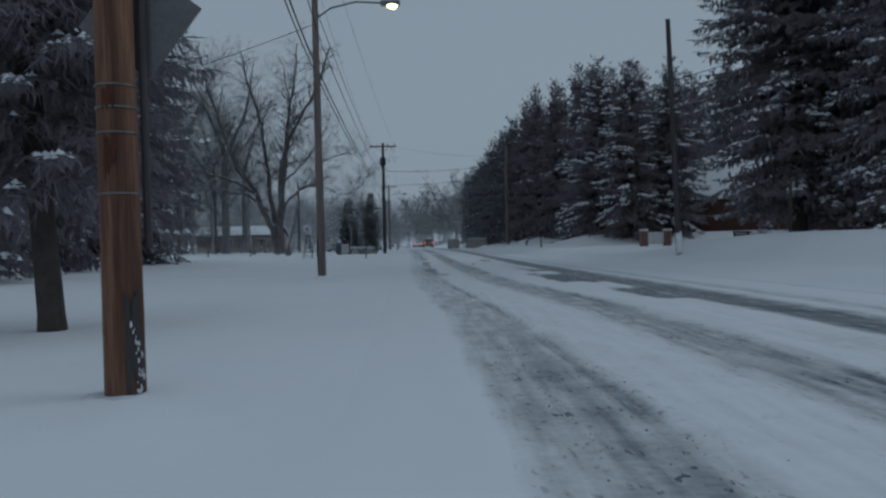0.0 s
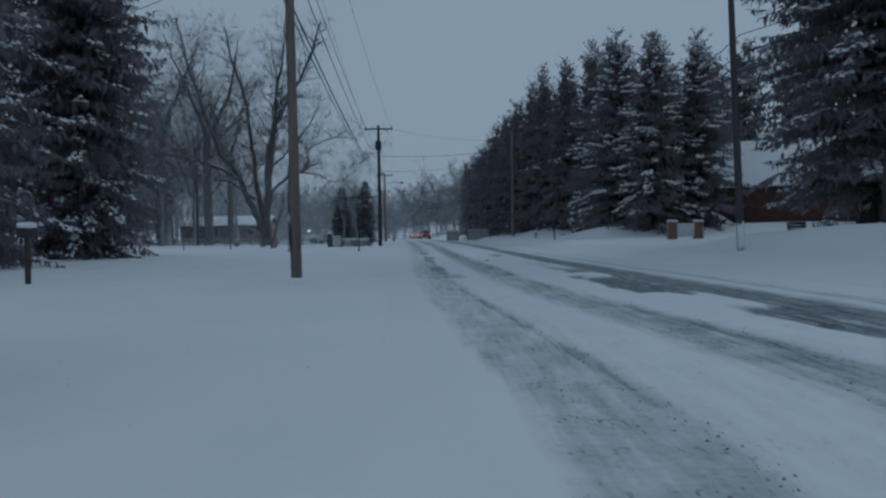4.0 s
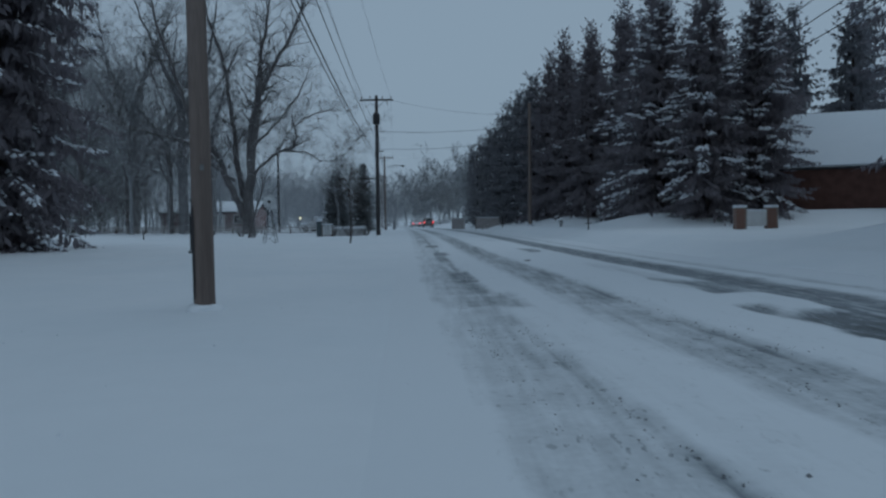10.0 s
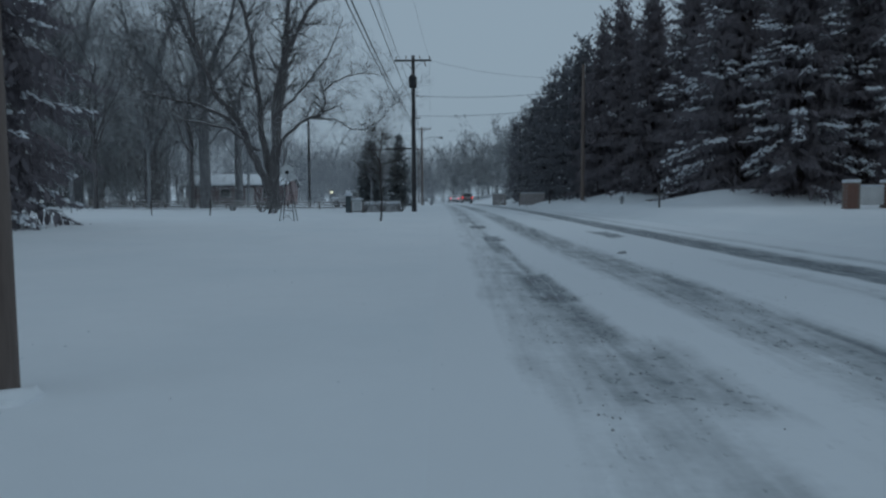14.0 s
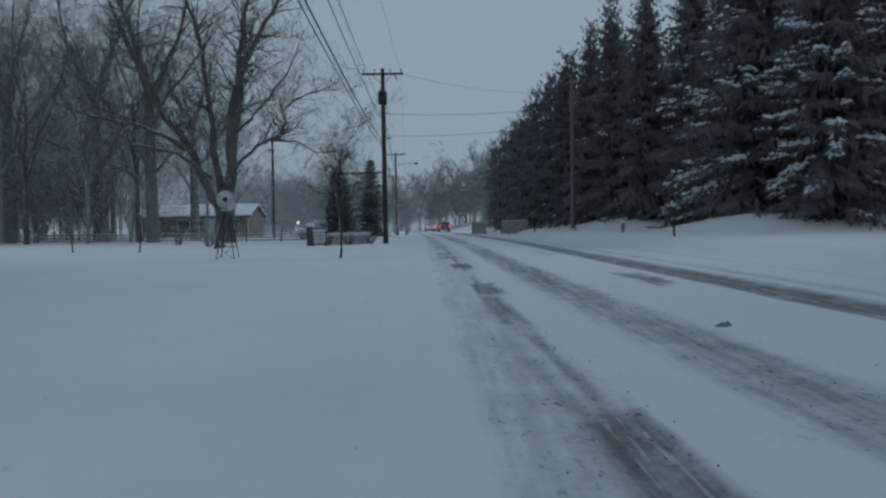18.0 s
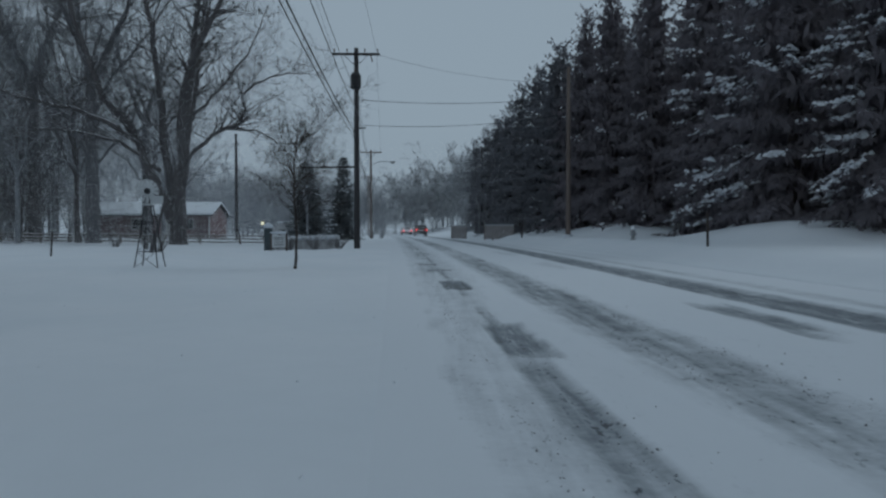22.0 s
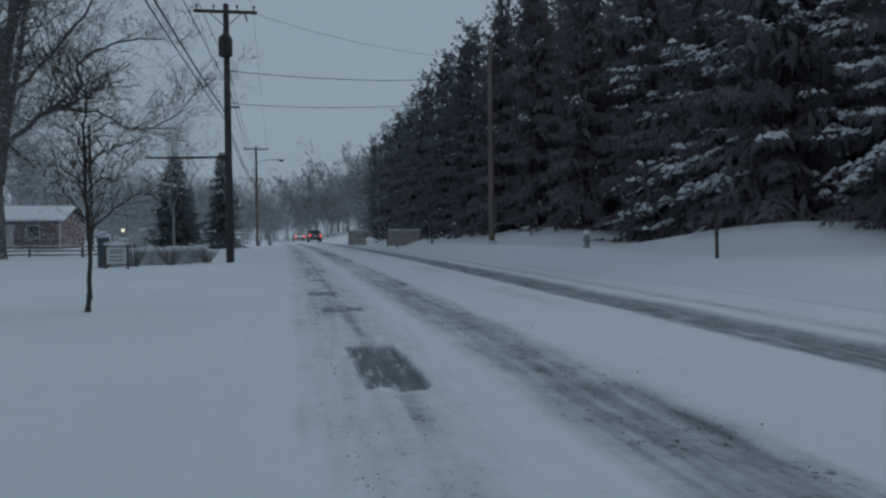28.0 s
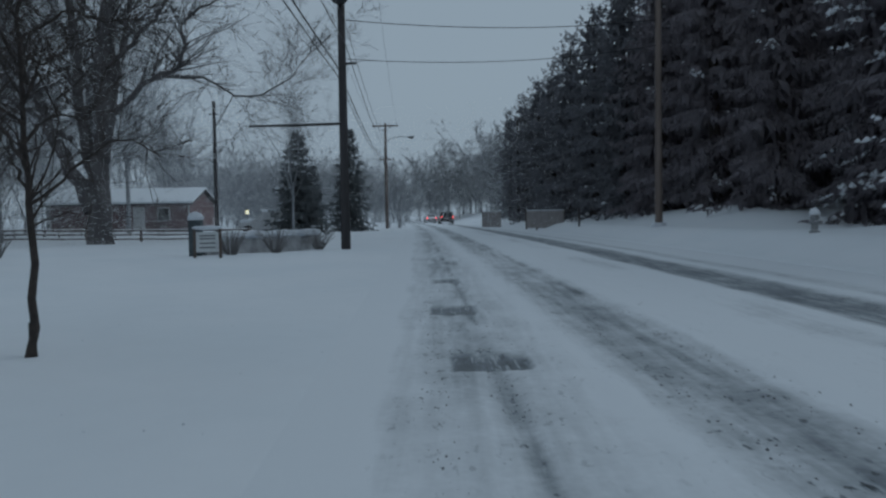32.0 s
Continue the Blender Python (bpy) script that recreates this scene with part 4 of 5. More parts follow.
# ---- poles and wires ----
def pole(x, y, h, r, wood, label, lean=0.0, z=None):
    ob = empty("utility_pole", pose(x, y, land(x, y) if z is None else z, 0, lean, 0), label, "utility pole", "utility poles")
    smooth(part("pole_shaft", tube_bm([(0, 0, -0.4), (0, 0, 0), (0, 0, h * 0.5), (0, 0, h)], [r, r, r * 0.86, r * 0.7], 16), wood, ob))
    return ob


def crossarm(ob, z, length=2.44, wood=None):
    part("crossarm", box_bm((length, 0.1, 0.12), (0, -0.18, z), 0.012), wood or POLE_DARK, ob)
    for x in (-length / 2 + 0.12, -0.45, 0.45, length / 2 - 0.12):
        part("insulator", tube_bm([(x, -0.18, z + 0.06), (x, -0.18, z + 0.16), (x, -0.18, z + 0.2), (x, -0.18, z + 0.27)], [0.02, 0.02, 0.055, 0.035], 8), PORCELAIN, ob)
    for s in (-1, 1):
        part("brace", tube_bm([(s * 0.62, -0.15, z - 0.03), (0, -0.14, z - 0.62)], 0.016, 5), DARK_METAL, ob)


def lamp_arm(ob, z, reach, lit):
    arm = part("lamp_arm", tube_bm([(0.1, 0, z - 0.15), (0.5, 0, z + 0.12), (reach * 0.6, 0, z + 0.3), (reach, 0, z + 0.24)], 0.03, 8), STEEL, ob)
    part("lamp_head", box_bm((0.62, 0.24, 0.15), (reach + 0.22, 0, z + 0.24), 0.05), STEEL, ob)
    bm = bmesh.new()
    bmesh.ops.create_uvsphere(bm, u_segments=14, v_segments=8, radius=1)
    bmesh.ops.transform(bm, matrix=Matrix.Translation((reach + 0.28, 0, z + 0.15)) @ Matrix.Diagonal((0.17, 0.12, 0.1, 1)), verts=bm.verts)
    part("lamp_lens", bm, LAMP_ON if lit else GLASS, ob, "glowing yellow lens" if lit else "unlit lens")


p1 = pole(place(0.27, 5.09), 5.09, 11, 0.135, POLE_BROWN, "weathered brown utility pole with wire bands, rust and a sign plate", -0.6)
for z in (0.62 + 0.75, 1.78, 1.95, 2.1):
    part("wire_band", tube_bm([(0, 0, z), (0.0, 0.0, z + 0.011)], 0.138, 16), STEEL, p1)


def bark_patch(parent, name, a0, a1, z0, z1, r, material, label="", seed=0):
    """A thin ragged patch lying on the face of a pole."""
    g = random.Random(seed)
    bm = bmesh.new()
    cols = []
    for i in range(9):
        a = a0 + (a1 - a0) * i / 8
        lo, hi = z0 + g.uniform(0, 0.35) * (z1 - z0), z1 - g.uniform(0, 0.35) * (z1 - z0)
        cols.append([bm.verts.new(((r + d) * math.sin(a), -(r + d) * math.cos(a), z)) for z in (lo, (lo + hi) / 2, hi) for d in (0.0, 0.006)])
    for p, q in zip(cols, cols[1:]):
        for k in (1, 3):
            bm.faces.new((p[k], q[k], q[k + 2], p[k + 2]))
        bm.faces.new((p[0], q[0], q[1], p[1]))
        bm.faces.new((p[5], q[5], q[4], p[4]))
    return part(name, bm, material, parent, label)


bark_patch(p1, "rust_patch", -0.35, 0.25, 1.92, 2.1, 0.133, RUST, "dark rust stain", 1)
bark_patch(p1, "rust_patch", -0.3, -0.02, 1.45, 1.78, 0.133, RUST, "dark rust stain", 2)
bark_patch(p1, "rust_patch", 0.1, 0.3, 1.55, 1.78, 0.133, RUST, "dark rust stain", 3)
# Dark patch low on the right paints in the pole's shaded side.
bark_patch(p1, "scar_and_shade", 0.45, 1.25, -0.05, 0.75, 0.135, POLE_DARK, "dark shaded foot of the pole", 4)
part("sign_plate", box_bm((0.62, 0.012, 0.62), (0.12, 0.16, 2.62), 0.004, Matrix.Rotation(radians(38), 4, "Y")), SIGN_GREY, p1, "bare grey back of a diamond sign")
# Thin dark strip standing in for shade along the pole's right side.
part("shade_strip", tube_bm([(0.15, 0.1, 1.0), (0.15, 0.1, 10)], 0.03, 8), POLE_DARK, p1)
g = random.Random(6)
for i in range(34):
    z = 0.02 + 0.46 * g.random() ** 1.5
    a = 0.95 + 0.22 * math.sin(9 * z) + g.uniform(-0.2, 0.2)
    w = g.uniform(0.007, 0.026)
    bark_patch(p1, "snow_fleck", a, a + w * 3.5, z, z + w * g.uniform(0.8, 2.2), 0.141, SNOW_LUMP, "crusted snow", 20 + i)
part("snow_collar", lumpy((0.5, 0.46, 0.09), (-0.05, -0.02, -0.02), None, 2, 0.5), SNOW_LUMP, p1, "snow drifted round the foot")
p2 = pole(place(-0.5, 23.87), 23.87, 10.6, 0.13, POLE_GREY, "weathered brown utility pole carrying a lit street lamp", -0.4)
lamp_arm(p2, 8.35, 2.15, True)
part("ground_wire_guard", box_bm((0.02, 0.045, 0.42), (-0.128, -0.05, 0.95), 0.006), DARK_METAL, p2)
part("bolt", tube_bm([(-0.1, -0.06, 0.72), (-0.16, -0.06, 0.72)], 0.018, 6), STEEL, p2)
part("id_tag", box_bm((0.05, 0.006, 0.07), (0.05, -0.127, 1.75)), STEEL, p2)
bark_patch(p2, "scar_and_shade", -1.4, -0.6, 0.1, 1.4, 0.128, POLE_DARK, "long dark crack in the wood", 7)
part("snow_collar", lumpy((0.46, 0.42, 0.17), (0.01, -0.02, 0.0), None, 9, 0.6), SNOW, p2, "snow drifted round the foot")
p3 = pole(-2.28, 71.0, 10.3, 0.16, POLE_DARK, "dark utility pole with crossarm and transformer", 0.0)
crossarm(p3, 9.95)
part("transformer", tube_bm([(0, -0.38, 8.12), (0, -0.38, 8.2), (0, -0.38, 8.82), (0, -0.38, 8.95)], [0.2, 0.27, 0.27, 0.19], 14), DARK_METAL, p3, "dark can transformer")
part("bushing", tube_bm([(-0.06, -0.36, 8.9), (-0.06, -0.36, 9.2)], [0.05, 0.03], 8), PORCELAIN, p3)
part("bracket", box_bm((0.4, 0.1, 0.07), (0.28, -0.05, 6.2), 0.02), DARK_METAL, p3)
part("cutout", tube_bm([(0.75, -0.25, 9.88), (0.85, -0.25, 9.55)], 0.035, 6), PORCELAIN, p3)
p4 = pole(-4.45, 118.0, 10.0, 0.15, POLE_GREY, "distant utility pole with crossarm and unlit street lamp")
crossarm(p4, 9.7, wood=POLE_GREY)
lamp_arm(p4, 8.4, 2.2, False)
p5 = pole(place(-0.6, 165), 165, 10.5, 0.15, POLE_GREY, "distant utility pole in the haze")
crossarm(p5, 10.1, wood=POLE_GREY)
r1 = pole(12.27, 30.8, 9.6, 0.13, POLE_DARK, "dark utility pole with snow plastered at its foot", -1.9)
for i in range(12):
    a, z = (-1.5 + 0.2 * i, 0.0) if i % 2 else (-1.3 + 0.18 * i, 0.45)
    bark_patch(r1, "snow_patch", a, a + 0.5, z - 0.1, z + (0.75 if i % 2 else 0.55), 0.131, SNOW_LUMP, "crust of blown snow", 60 + i)
r2 = pole(9.67, 75.9, 9.9, 0.15, POLE_GREY, "grey utility pole in front of the spruces")
part("snow_collar", lumpy((0.6, 0.6, 0.3), (0, 0, 0.02), None, 4, 0.5), SNOW_LUMP, r2, "snow drifted round the foot")
snag = pole(-15.3, 100.0, 9.4, 0.16, POLE_DARK, "thin dark service pole by the house")
part("crossbar", box_bm((0.7, 0.07, 0.07), (0, -0.1, 8.5), 0.01), POLE_DARK, snag)
r3 = pole(place(12.4, 118), 118, 9.6, 0.14, POLE_DARK, "distant dark utility pole by the spruces")


def wire(a, b, sag=0.35, r=0.012, label="black overhead cable between utility poles"):
    pts = [Vector(a).lerp(Vector(b), t / 12) - Vector((0, 0, 4 * sag * (t / 12) * (1 - t / 12))) for t in range(13)]
    return tagged(smooth(part("overhead_cable", tube_bm(pts, r, 5), WIRE)), label, "cable", "overhead cables")


X1, X2, X3, X4, X5 = (0.1, 5.1), (-1.29, 23.87), (-2.3, 71.0), (-4.45, 118.0), (place(-0.6, 165), 165)
for zs, dx, r in (((7.0, 6.9, 6.3, 6.5, 6.5), -0.15, 0.022), ((7.5, 7.3, 7.0, 7.2, 7.2), 0.15, 0.014), ((8.6, 8.1, 7.9, 8.0, 8.0), 0.1, 0.011), ((6.7, 6.6, 6.0, 6.2, 6.2), -0.15, 0.016)):
    chain = [(-0.0, -40, zs[0])] + [(p[0] + dx, p[1], z) for p, z in zip((X1, X2, X3, X4, X5), zs)]
    for i, (a, b) in enumerate(zip(chain, chain[1:])):
        wire(a, b, 0.5 if i > 1 else 0.3, r)
for dx in (-1.1, 1.1):
    wire((X2[0] + dx * 0.3, X2[1], 10.4), (X3[0] + dx, 70.8, 10.2), 0.4, 0.006)
    wire((X3[0] + dx, 70.8, 10.2), (X4[0] + dx, 118, 9.95), 0.5, 0.006)
wire((-2.4, 71, 7.85), (9.67, 75.9, 8.9), 0.3, 0.014, "cable crossing over the road")
wire((-2.4, 71, 6.55), (9.67, 75.9, 7.9), 0.35, 0.012, "cable crossing over the road")
wire((-1.3, 70.9, 10.15), (9.67, 75.9, 9.7), 0.4, 0.007, "cable crossing over the road")
part("strut", tube_bm([(0, -0.1, 4.2), (-1.6, -0.1, 4.17), (-3.15, -0.1, 4.16)], [0.05, 0.045, 0.035], 7), POLE_DARK, p3, "straight horizontal strut")
wire((-5.6, 70.9, 4.35), (-19.0, 100.0, 3.2), 0.3, 0.008, "service cable to the house")
wire((-1.3, 23.87, 8.0), (-24.0, 40, 7.2), 0.5, 0.01, "service cable to the house")
for z in (6.3, 6.9, 7.5):
    wire((12.27, 30.8, z), (15.2, 56.0, z + 1.0), 0.3, 0.016)
    wire((12.27, 30.8, z), (31.0, 14.0, z + 4.5), 0.3, 0.014)


# ---- stakes, hydrant, pillars, windmill, sign ----
def stake(x, y, h, r, material, label, lean=0.0):
    ob = part("marker_stake", tube_bm([(0, 0, -0.2), (0, 0, h * 0.6), (0, 0, h)], [r, r, r * 0.8], 7), material)
    ob.matrix_basis = pose(x, y, land(x, y), 0, lean, 0)
    return tagged(smooth(ob), label, "stake", "marker stakes")


stake(10.15, 55.6, 1.1, 0.04, TRUNK, "dark thin marker post in roadside snow", -1)
stake(-11.7, 58.0, 0.85, 0.03, TRUNK, "short dark stake in the snowy lawn", 3)
stake(-15.5, 60.0, 0.7, 0.03, TRUNK, "short dark stake in the snowy lawn", -4)
stake(15.9, 28.8, 1.9, 0.07, TRUNK, "dark post on the snowy verge", 1)
stake(8.6, 88, 1.1, 0.05, TRUNK, "dark thin marker post in roadside snow")
stake(7.2, 96, 1.1, 0.05, TRUNK, "dark thin marker post in roadside snow")


def hydrant(x, y):
    ob = empty("fire_hydrant", pose(x, y, land(x, y)) @ Matrix.Scale(0.82, 4), "pale fire hydrant capped with snow", "hydrant")
    smooth(part("barrel", tube_bm([(0, 0, -0.1), (0, 0, 0.05), (0, 0, 0.06), (0, 0, 0.4), (0, 0, 0.42), (0, 0, 0.46)], [0.15, 0.15, 0.1, 0.1, 0.14, 0.14], 14), HYDRANT, ob))
    part("bonnet", tube_bm([(0, 0, 0.46), (0, 0, 0.54), (0, 0, 0.58)], [0.12, 0.09, 0.03], 12), HYDRANT, ob)
    for s in (-1, 1):
        part("nozzle", tube_bm([(0, 0, 0.3), (s * 0.17, 0, 0.3)], 0.055, 8), HYDRANT, ob)
    part("nozzle", tube_bm([(0, 0, 0.28), (0, -0.17, 0.28)], 0.07, 8), HYDRANT, ob)
    part("snow_cap", tube_bm([(0, 0, 0.52), (0, 0, 0.6), (0, 0, 0.7), (0, 0, 0.74)], [0.14, 0.15, 0.1, 0.02], 10), SNOW_LUMP, ob, "cap of fresh snow")
    return ob


hydrant(10.1, 63.9)


def bricks_for(parent, w, d, h, material, at=(0, 0, 0)):
    """Courses of single bricks round a pier, over a mortar core."""
    part("mortar_core", box_bm((w - 0.02, d - 0.02, h), (at[0], at[1], at[2] + h / 2)), MORTAR, parent)
    me = bpy.data.meshes.new("brick")
    bm = box_bm((0.2, 0.09, 0.062), (0, 0, 0), 0.004)
    bm.to_mesh(me)
    bm.free()
    for c in range(int(h / 0.075)):
        z = at[2] + 0.038 + 0.075 * c
        odd = 0.1 * (c % 2)
        for k in range(int(w / 0.21)):
            x = at[0] - w / 2 + 0.1 + 0.21 * k + odd * 0.5
            for s in (-1, 1):
                piece("brick", me, material, parent, m=pose(x, at[1] + s * (d / 2 - 0.045), z))
        for k in range(max(1, int((d - 0.15) / 0.21))):
            y = at[1] - d / 2 + 0.2 + 0.21 * k
            for s in (-1, 1):
                piece("brick", me, material, parent, m=pose(at[0] + s * (w / 2 - 0.045), y, z, 0, 0, 90))


def gate_sign():
    z = land(16.3, 50.4)
    ob = empty("entrance_sign", pose(16.25, 50.3, z, 0, 0, -8), "low stone sign between two brick piers under snow", "sign")
    bricks_for(ob, 0.52, 0.52, 1.02, BRICK_PALE)
    bricks_for(ob, 0.52, 0.52, 1.02, BRICK_PALE, (1.6, 0.6, 0.0))
    for x, y in ((0, 0), (1.6, 0.6)):
        part("snow_cap", box_bm((0.56, 0.56, 0.12), (x, y, 1.08), 0.05), SNOW_LUMP, ob, "cap of fresh snow")
    t = Matrix.Rotation(math.atan2(0.6, 1.6), 4, "Z")
    part("sign_slab", box_bm((1.2, 0.16, 0.7), (0.8, 0.3, 0.5), 0.03, t), SIGN_FACE, ob)
    part("snow_cap", box_bm((1.2, 0.2, 0.1), (0.8, 0.3, 0.89), 0.04, t), SNOW_LUMP, ob, "ridge of fresh snow")
    return ob


gate_sign()


def windmill(x, y):
    ob = empty("garden_windmill", pose(x, y, land(x, y) - 0.02), "small ornamental garden windmill with pale tin wheel", "windmill")
    b, t, h = 0.33, 0.07, 1.72
    for sx in (-1, 1):
        for sy in (-1, 1):
            part("leg", tube_bm([(sx * b, sy * b, -0.1), (sx * t, sy * t, h)], 0.017, 5), DARK_METAL, ob)
    for z in (0.45, 0.85, 1.25, 1.55):
        k = b + (t - b) * z / h
        for p, q in (((-k, -k), (k, -k)), ((k, -k), (k, k)), ((k, k), (-k, k)), ((-k, k), (-k, -k))):
            part("rail", tube_bm([(*p, z), (*q, z)], 0.011, 4), DARK_METAL, ob)
    for z0, z1 in ((0.0, 0.45), (0.45, 0.85), (0.85, 1.25)):
        k0, k1 = b + (t - b) * z0 / h, b + (t - b) * z1 / h
        for s in (-1, 1):
            part("brace", tube_bm([(s * k0, -k0, z0), (-s * k1, -k1, z1)], 0.008, 4), DARK_METAL, ob)
    part("platform", box_bm((0.3, 0.3, 0.04), (0, 0, h), 0.01), SIGN_FACE, ob)
    part("head", tube_bm([(0, -0.16, 2.08), (0, 0.3, 2.08)], 0.03, 6), DARK_METAL, ob)
    part("mast", tube_bm([(0, 0, h), (0, 0, 2.08)], 0.025, 6), DARK_METAL, ob)
    me = bpy.data.meshes.new("blade")
    bm = bmesh.new()
    q = [bm.verts.new(v) for v in ((-0.025, 0.0, 0.09), (0.025, 0.02, 0.09), (0.05, 0.03, 0.31), (-0.05, -0.02, 0.31), (-0.025, 0.008, 0.09), (0.025, 0.028, 0.09), (0.05, 0.038, 0.31), (-0.05, -0.012, 0.31))]
    for f in ((0, 1, 2, 3), (7, 6, 5, 4), (0, 4, 5, 1), (1, 5, 6, 2), (2, 6, 7, 3), (3, 7, 4, 0)):
        bm.faces.new([q[i] for i in f])
    bm.to_mesh(me)
    bm.free()
    for k in range(14):
        piece("blade", me, SIGN_FACE, ob, m=pose(0, -0.16, 2.08) @ Matrix.Rotation(2 * math.pi * k / 14, 4, "Y"))
    part("hub", tube_bm([(0, -0.2, 2.08), (0, -0.12, 2.08)], 0.075, 10), DARK_METAL, ob)
    part("tail_vane", box_bm((0.34, 0.012, 0.22), (0.1, 0.3, 1.86), 0.003), SIGN_FACE, ob, "pale tin tail vane")
    return ob


windmill(-6.4, 52.4)


def yard_sign():
    z = land(-5.5, 66.0)
    ob = empty("yard_sign", pose(-5.4, 66.0, z, 0, 0, 8), "small framed yard sign standing in snow", "sign")
    for x in (-0.34, 0.34):
        part("post", box_bm((0.07, 0.07, 1.0), (x, 0, 0.35), 0.008), FENCE_WOOD, ob)
    part("board", box_bm((0.6, 0.03, 0.55), (0, 0, 0.45), 0.004), SIGN_FACE, ob)
    for z in (0.3, 0.42, 0.54, 0.62):
        part("lettering_bar", box_bm((0.42, 0.006, 0.035), (0, -0.02, z)), STEEL, ob)
    part("snow_cap", lumpy((0.8, 0.16, 0.12), (0, 0, 0.84), None, 3), SNOW_LUMP, ob, "ridge of fresh snow")


yard_sign()


def garden_wall():
    z = land(-5, 69)
    ob = empty("garden_wall", pose(-6.1, 67.2, z), "low stone garden wall with end pier under snow", "wall")
    part("pier", box_bm((0.34, 0.34, 1.1), (0, 0, 0.5), 0.03), PIER, ob)
    part("snow_cap", tube_bm([(0, 0, 1.04), (0, 0, 1.12), (0, 0, 1.24), (0, 0, 1.28)], [0.22, 0.24, 0.16, 0.03], 10), SNOW_LUMP, ob, "rounded cap of fresh snow")
    a, b = Vector((0.2, 0.2, 0)), Vector((2.7, 5.0, 0))
    t = Matrix.Rotation(math.atan2(4.8, 2.5), 4, "Z")
    for i in range(6):
        c = a.lerp(b, (i + 0.5) / 6)
        part("wall_panel", box_bm((0.98, 0.22, 0.62), (c.x, c.y, 0.22), 0.05, t), WALL_STONE, ob)
    for i in range(4):
        part("snow_cap", lumpy((1.5, 0.42, 0.24), (*a.lerp(b, (i + 0.5) / 4).xy, 0.56), t, i, 0.5), SNOW_LUMP, ob, "ridge of fresh snow")


garden_wall()


def shrub(x, y, r, seed, label):
    g = random.Random(seed)
    bm = bmesh.new()
    for i in range(46):
        a, b = g.uniform(0, 6.28), g.uniform(0.2, 1.0)
        p = Vector((0.12 * math.cos(a), 0.12 * math.sin(a), 0))
        q = Vector((r * b * math.cos(a), r * b * math.sin(a), r * g.uniform(0.7, 1.3)))
        tube(bm, [p, p.lerp(q, 0.5) + Vector((0, 0, 0.08 * r)), q], [0.014, 0.009, 0.004], 3, False)
    ob = part("bare_shrub", bm, SHRUB)
    ob.matrix_basis = pose(x, y, land(x, y))
    return tagged(ob, label, "shrub", "bare shrubs")


for i, (x, y, r) in enumerate(((-5.2, 67.6, 0.7), (-4.2, 69.0, 0.7), (-11.2, 66.0, 0.6), (-9.7, 62.9, 0.7), (-14.4, 70.5, 0.5), (-3.2, 71.0, 0.6))):
    shrub(x, y, r, i, "bare twiggy shrub poking out of snow")


def rail_fence(x0, x1, y, label):
    ob = empty("rail_fence", pose(0, 0, 0), label, "fence")
    n = round((x1 - x0) / 2.6)
    for i in range(n + 1):
        x = x0 + (x1 - x0) * i / n
        z = land(x, y)
        part("post", tube_bm([(x, y, z - 0.2), (x, y, z + 0.66)], [0.07, 0.06], 7), FENCE_WOOD, ob)
        if i < n:
            x2 = x0 + (x1 - x0) * (i + 1) / n
            for k, h in enumerate((0.16, 0.36, 0.56)):
                part("rail", tube_bm([(x - 0.1, y - 0.03 * k, z + h), ((x + x2) / 2, y + 0.02, (z + land(x2, y)) / 2 + h - 0.02), (x2 + 0.1, y, land(x2, y) + h)], [0.045, 0.055, 0.04], 6), FENCE_WOOD, ob)


rail_fence(-38, -8, 80.5, "weathered split-rail fence half buried in snow")


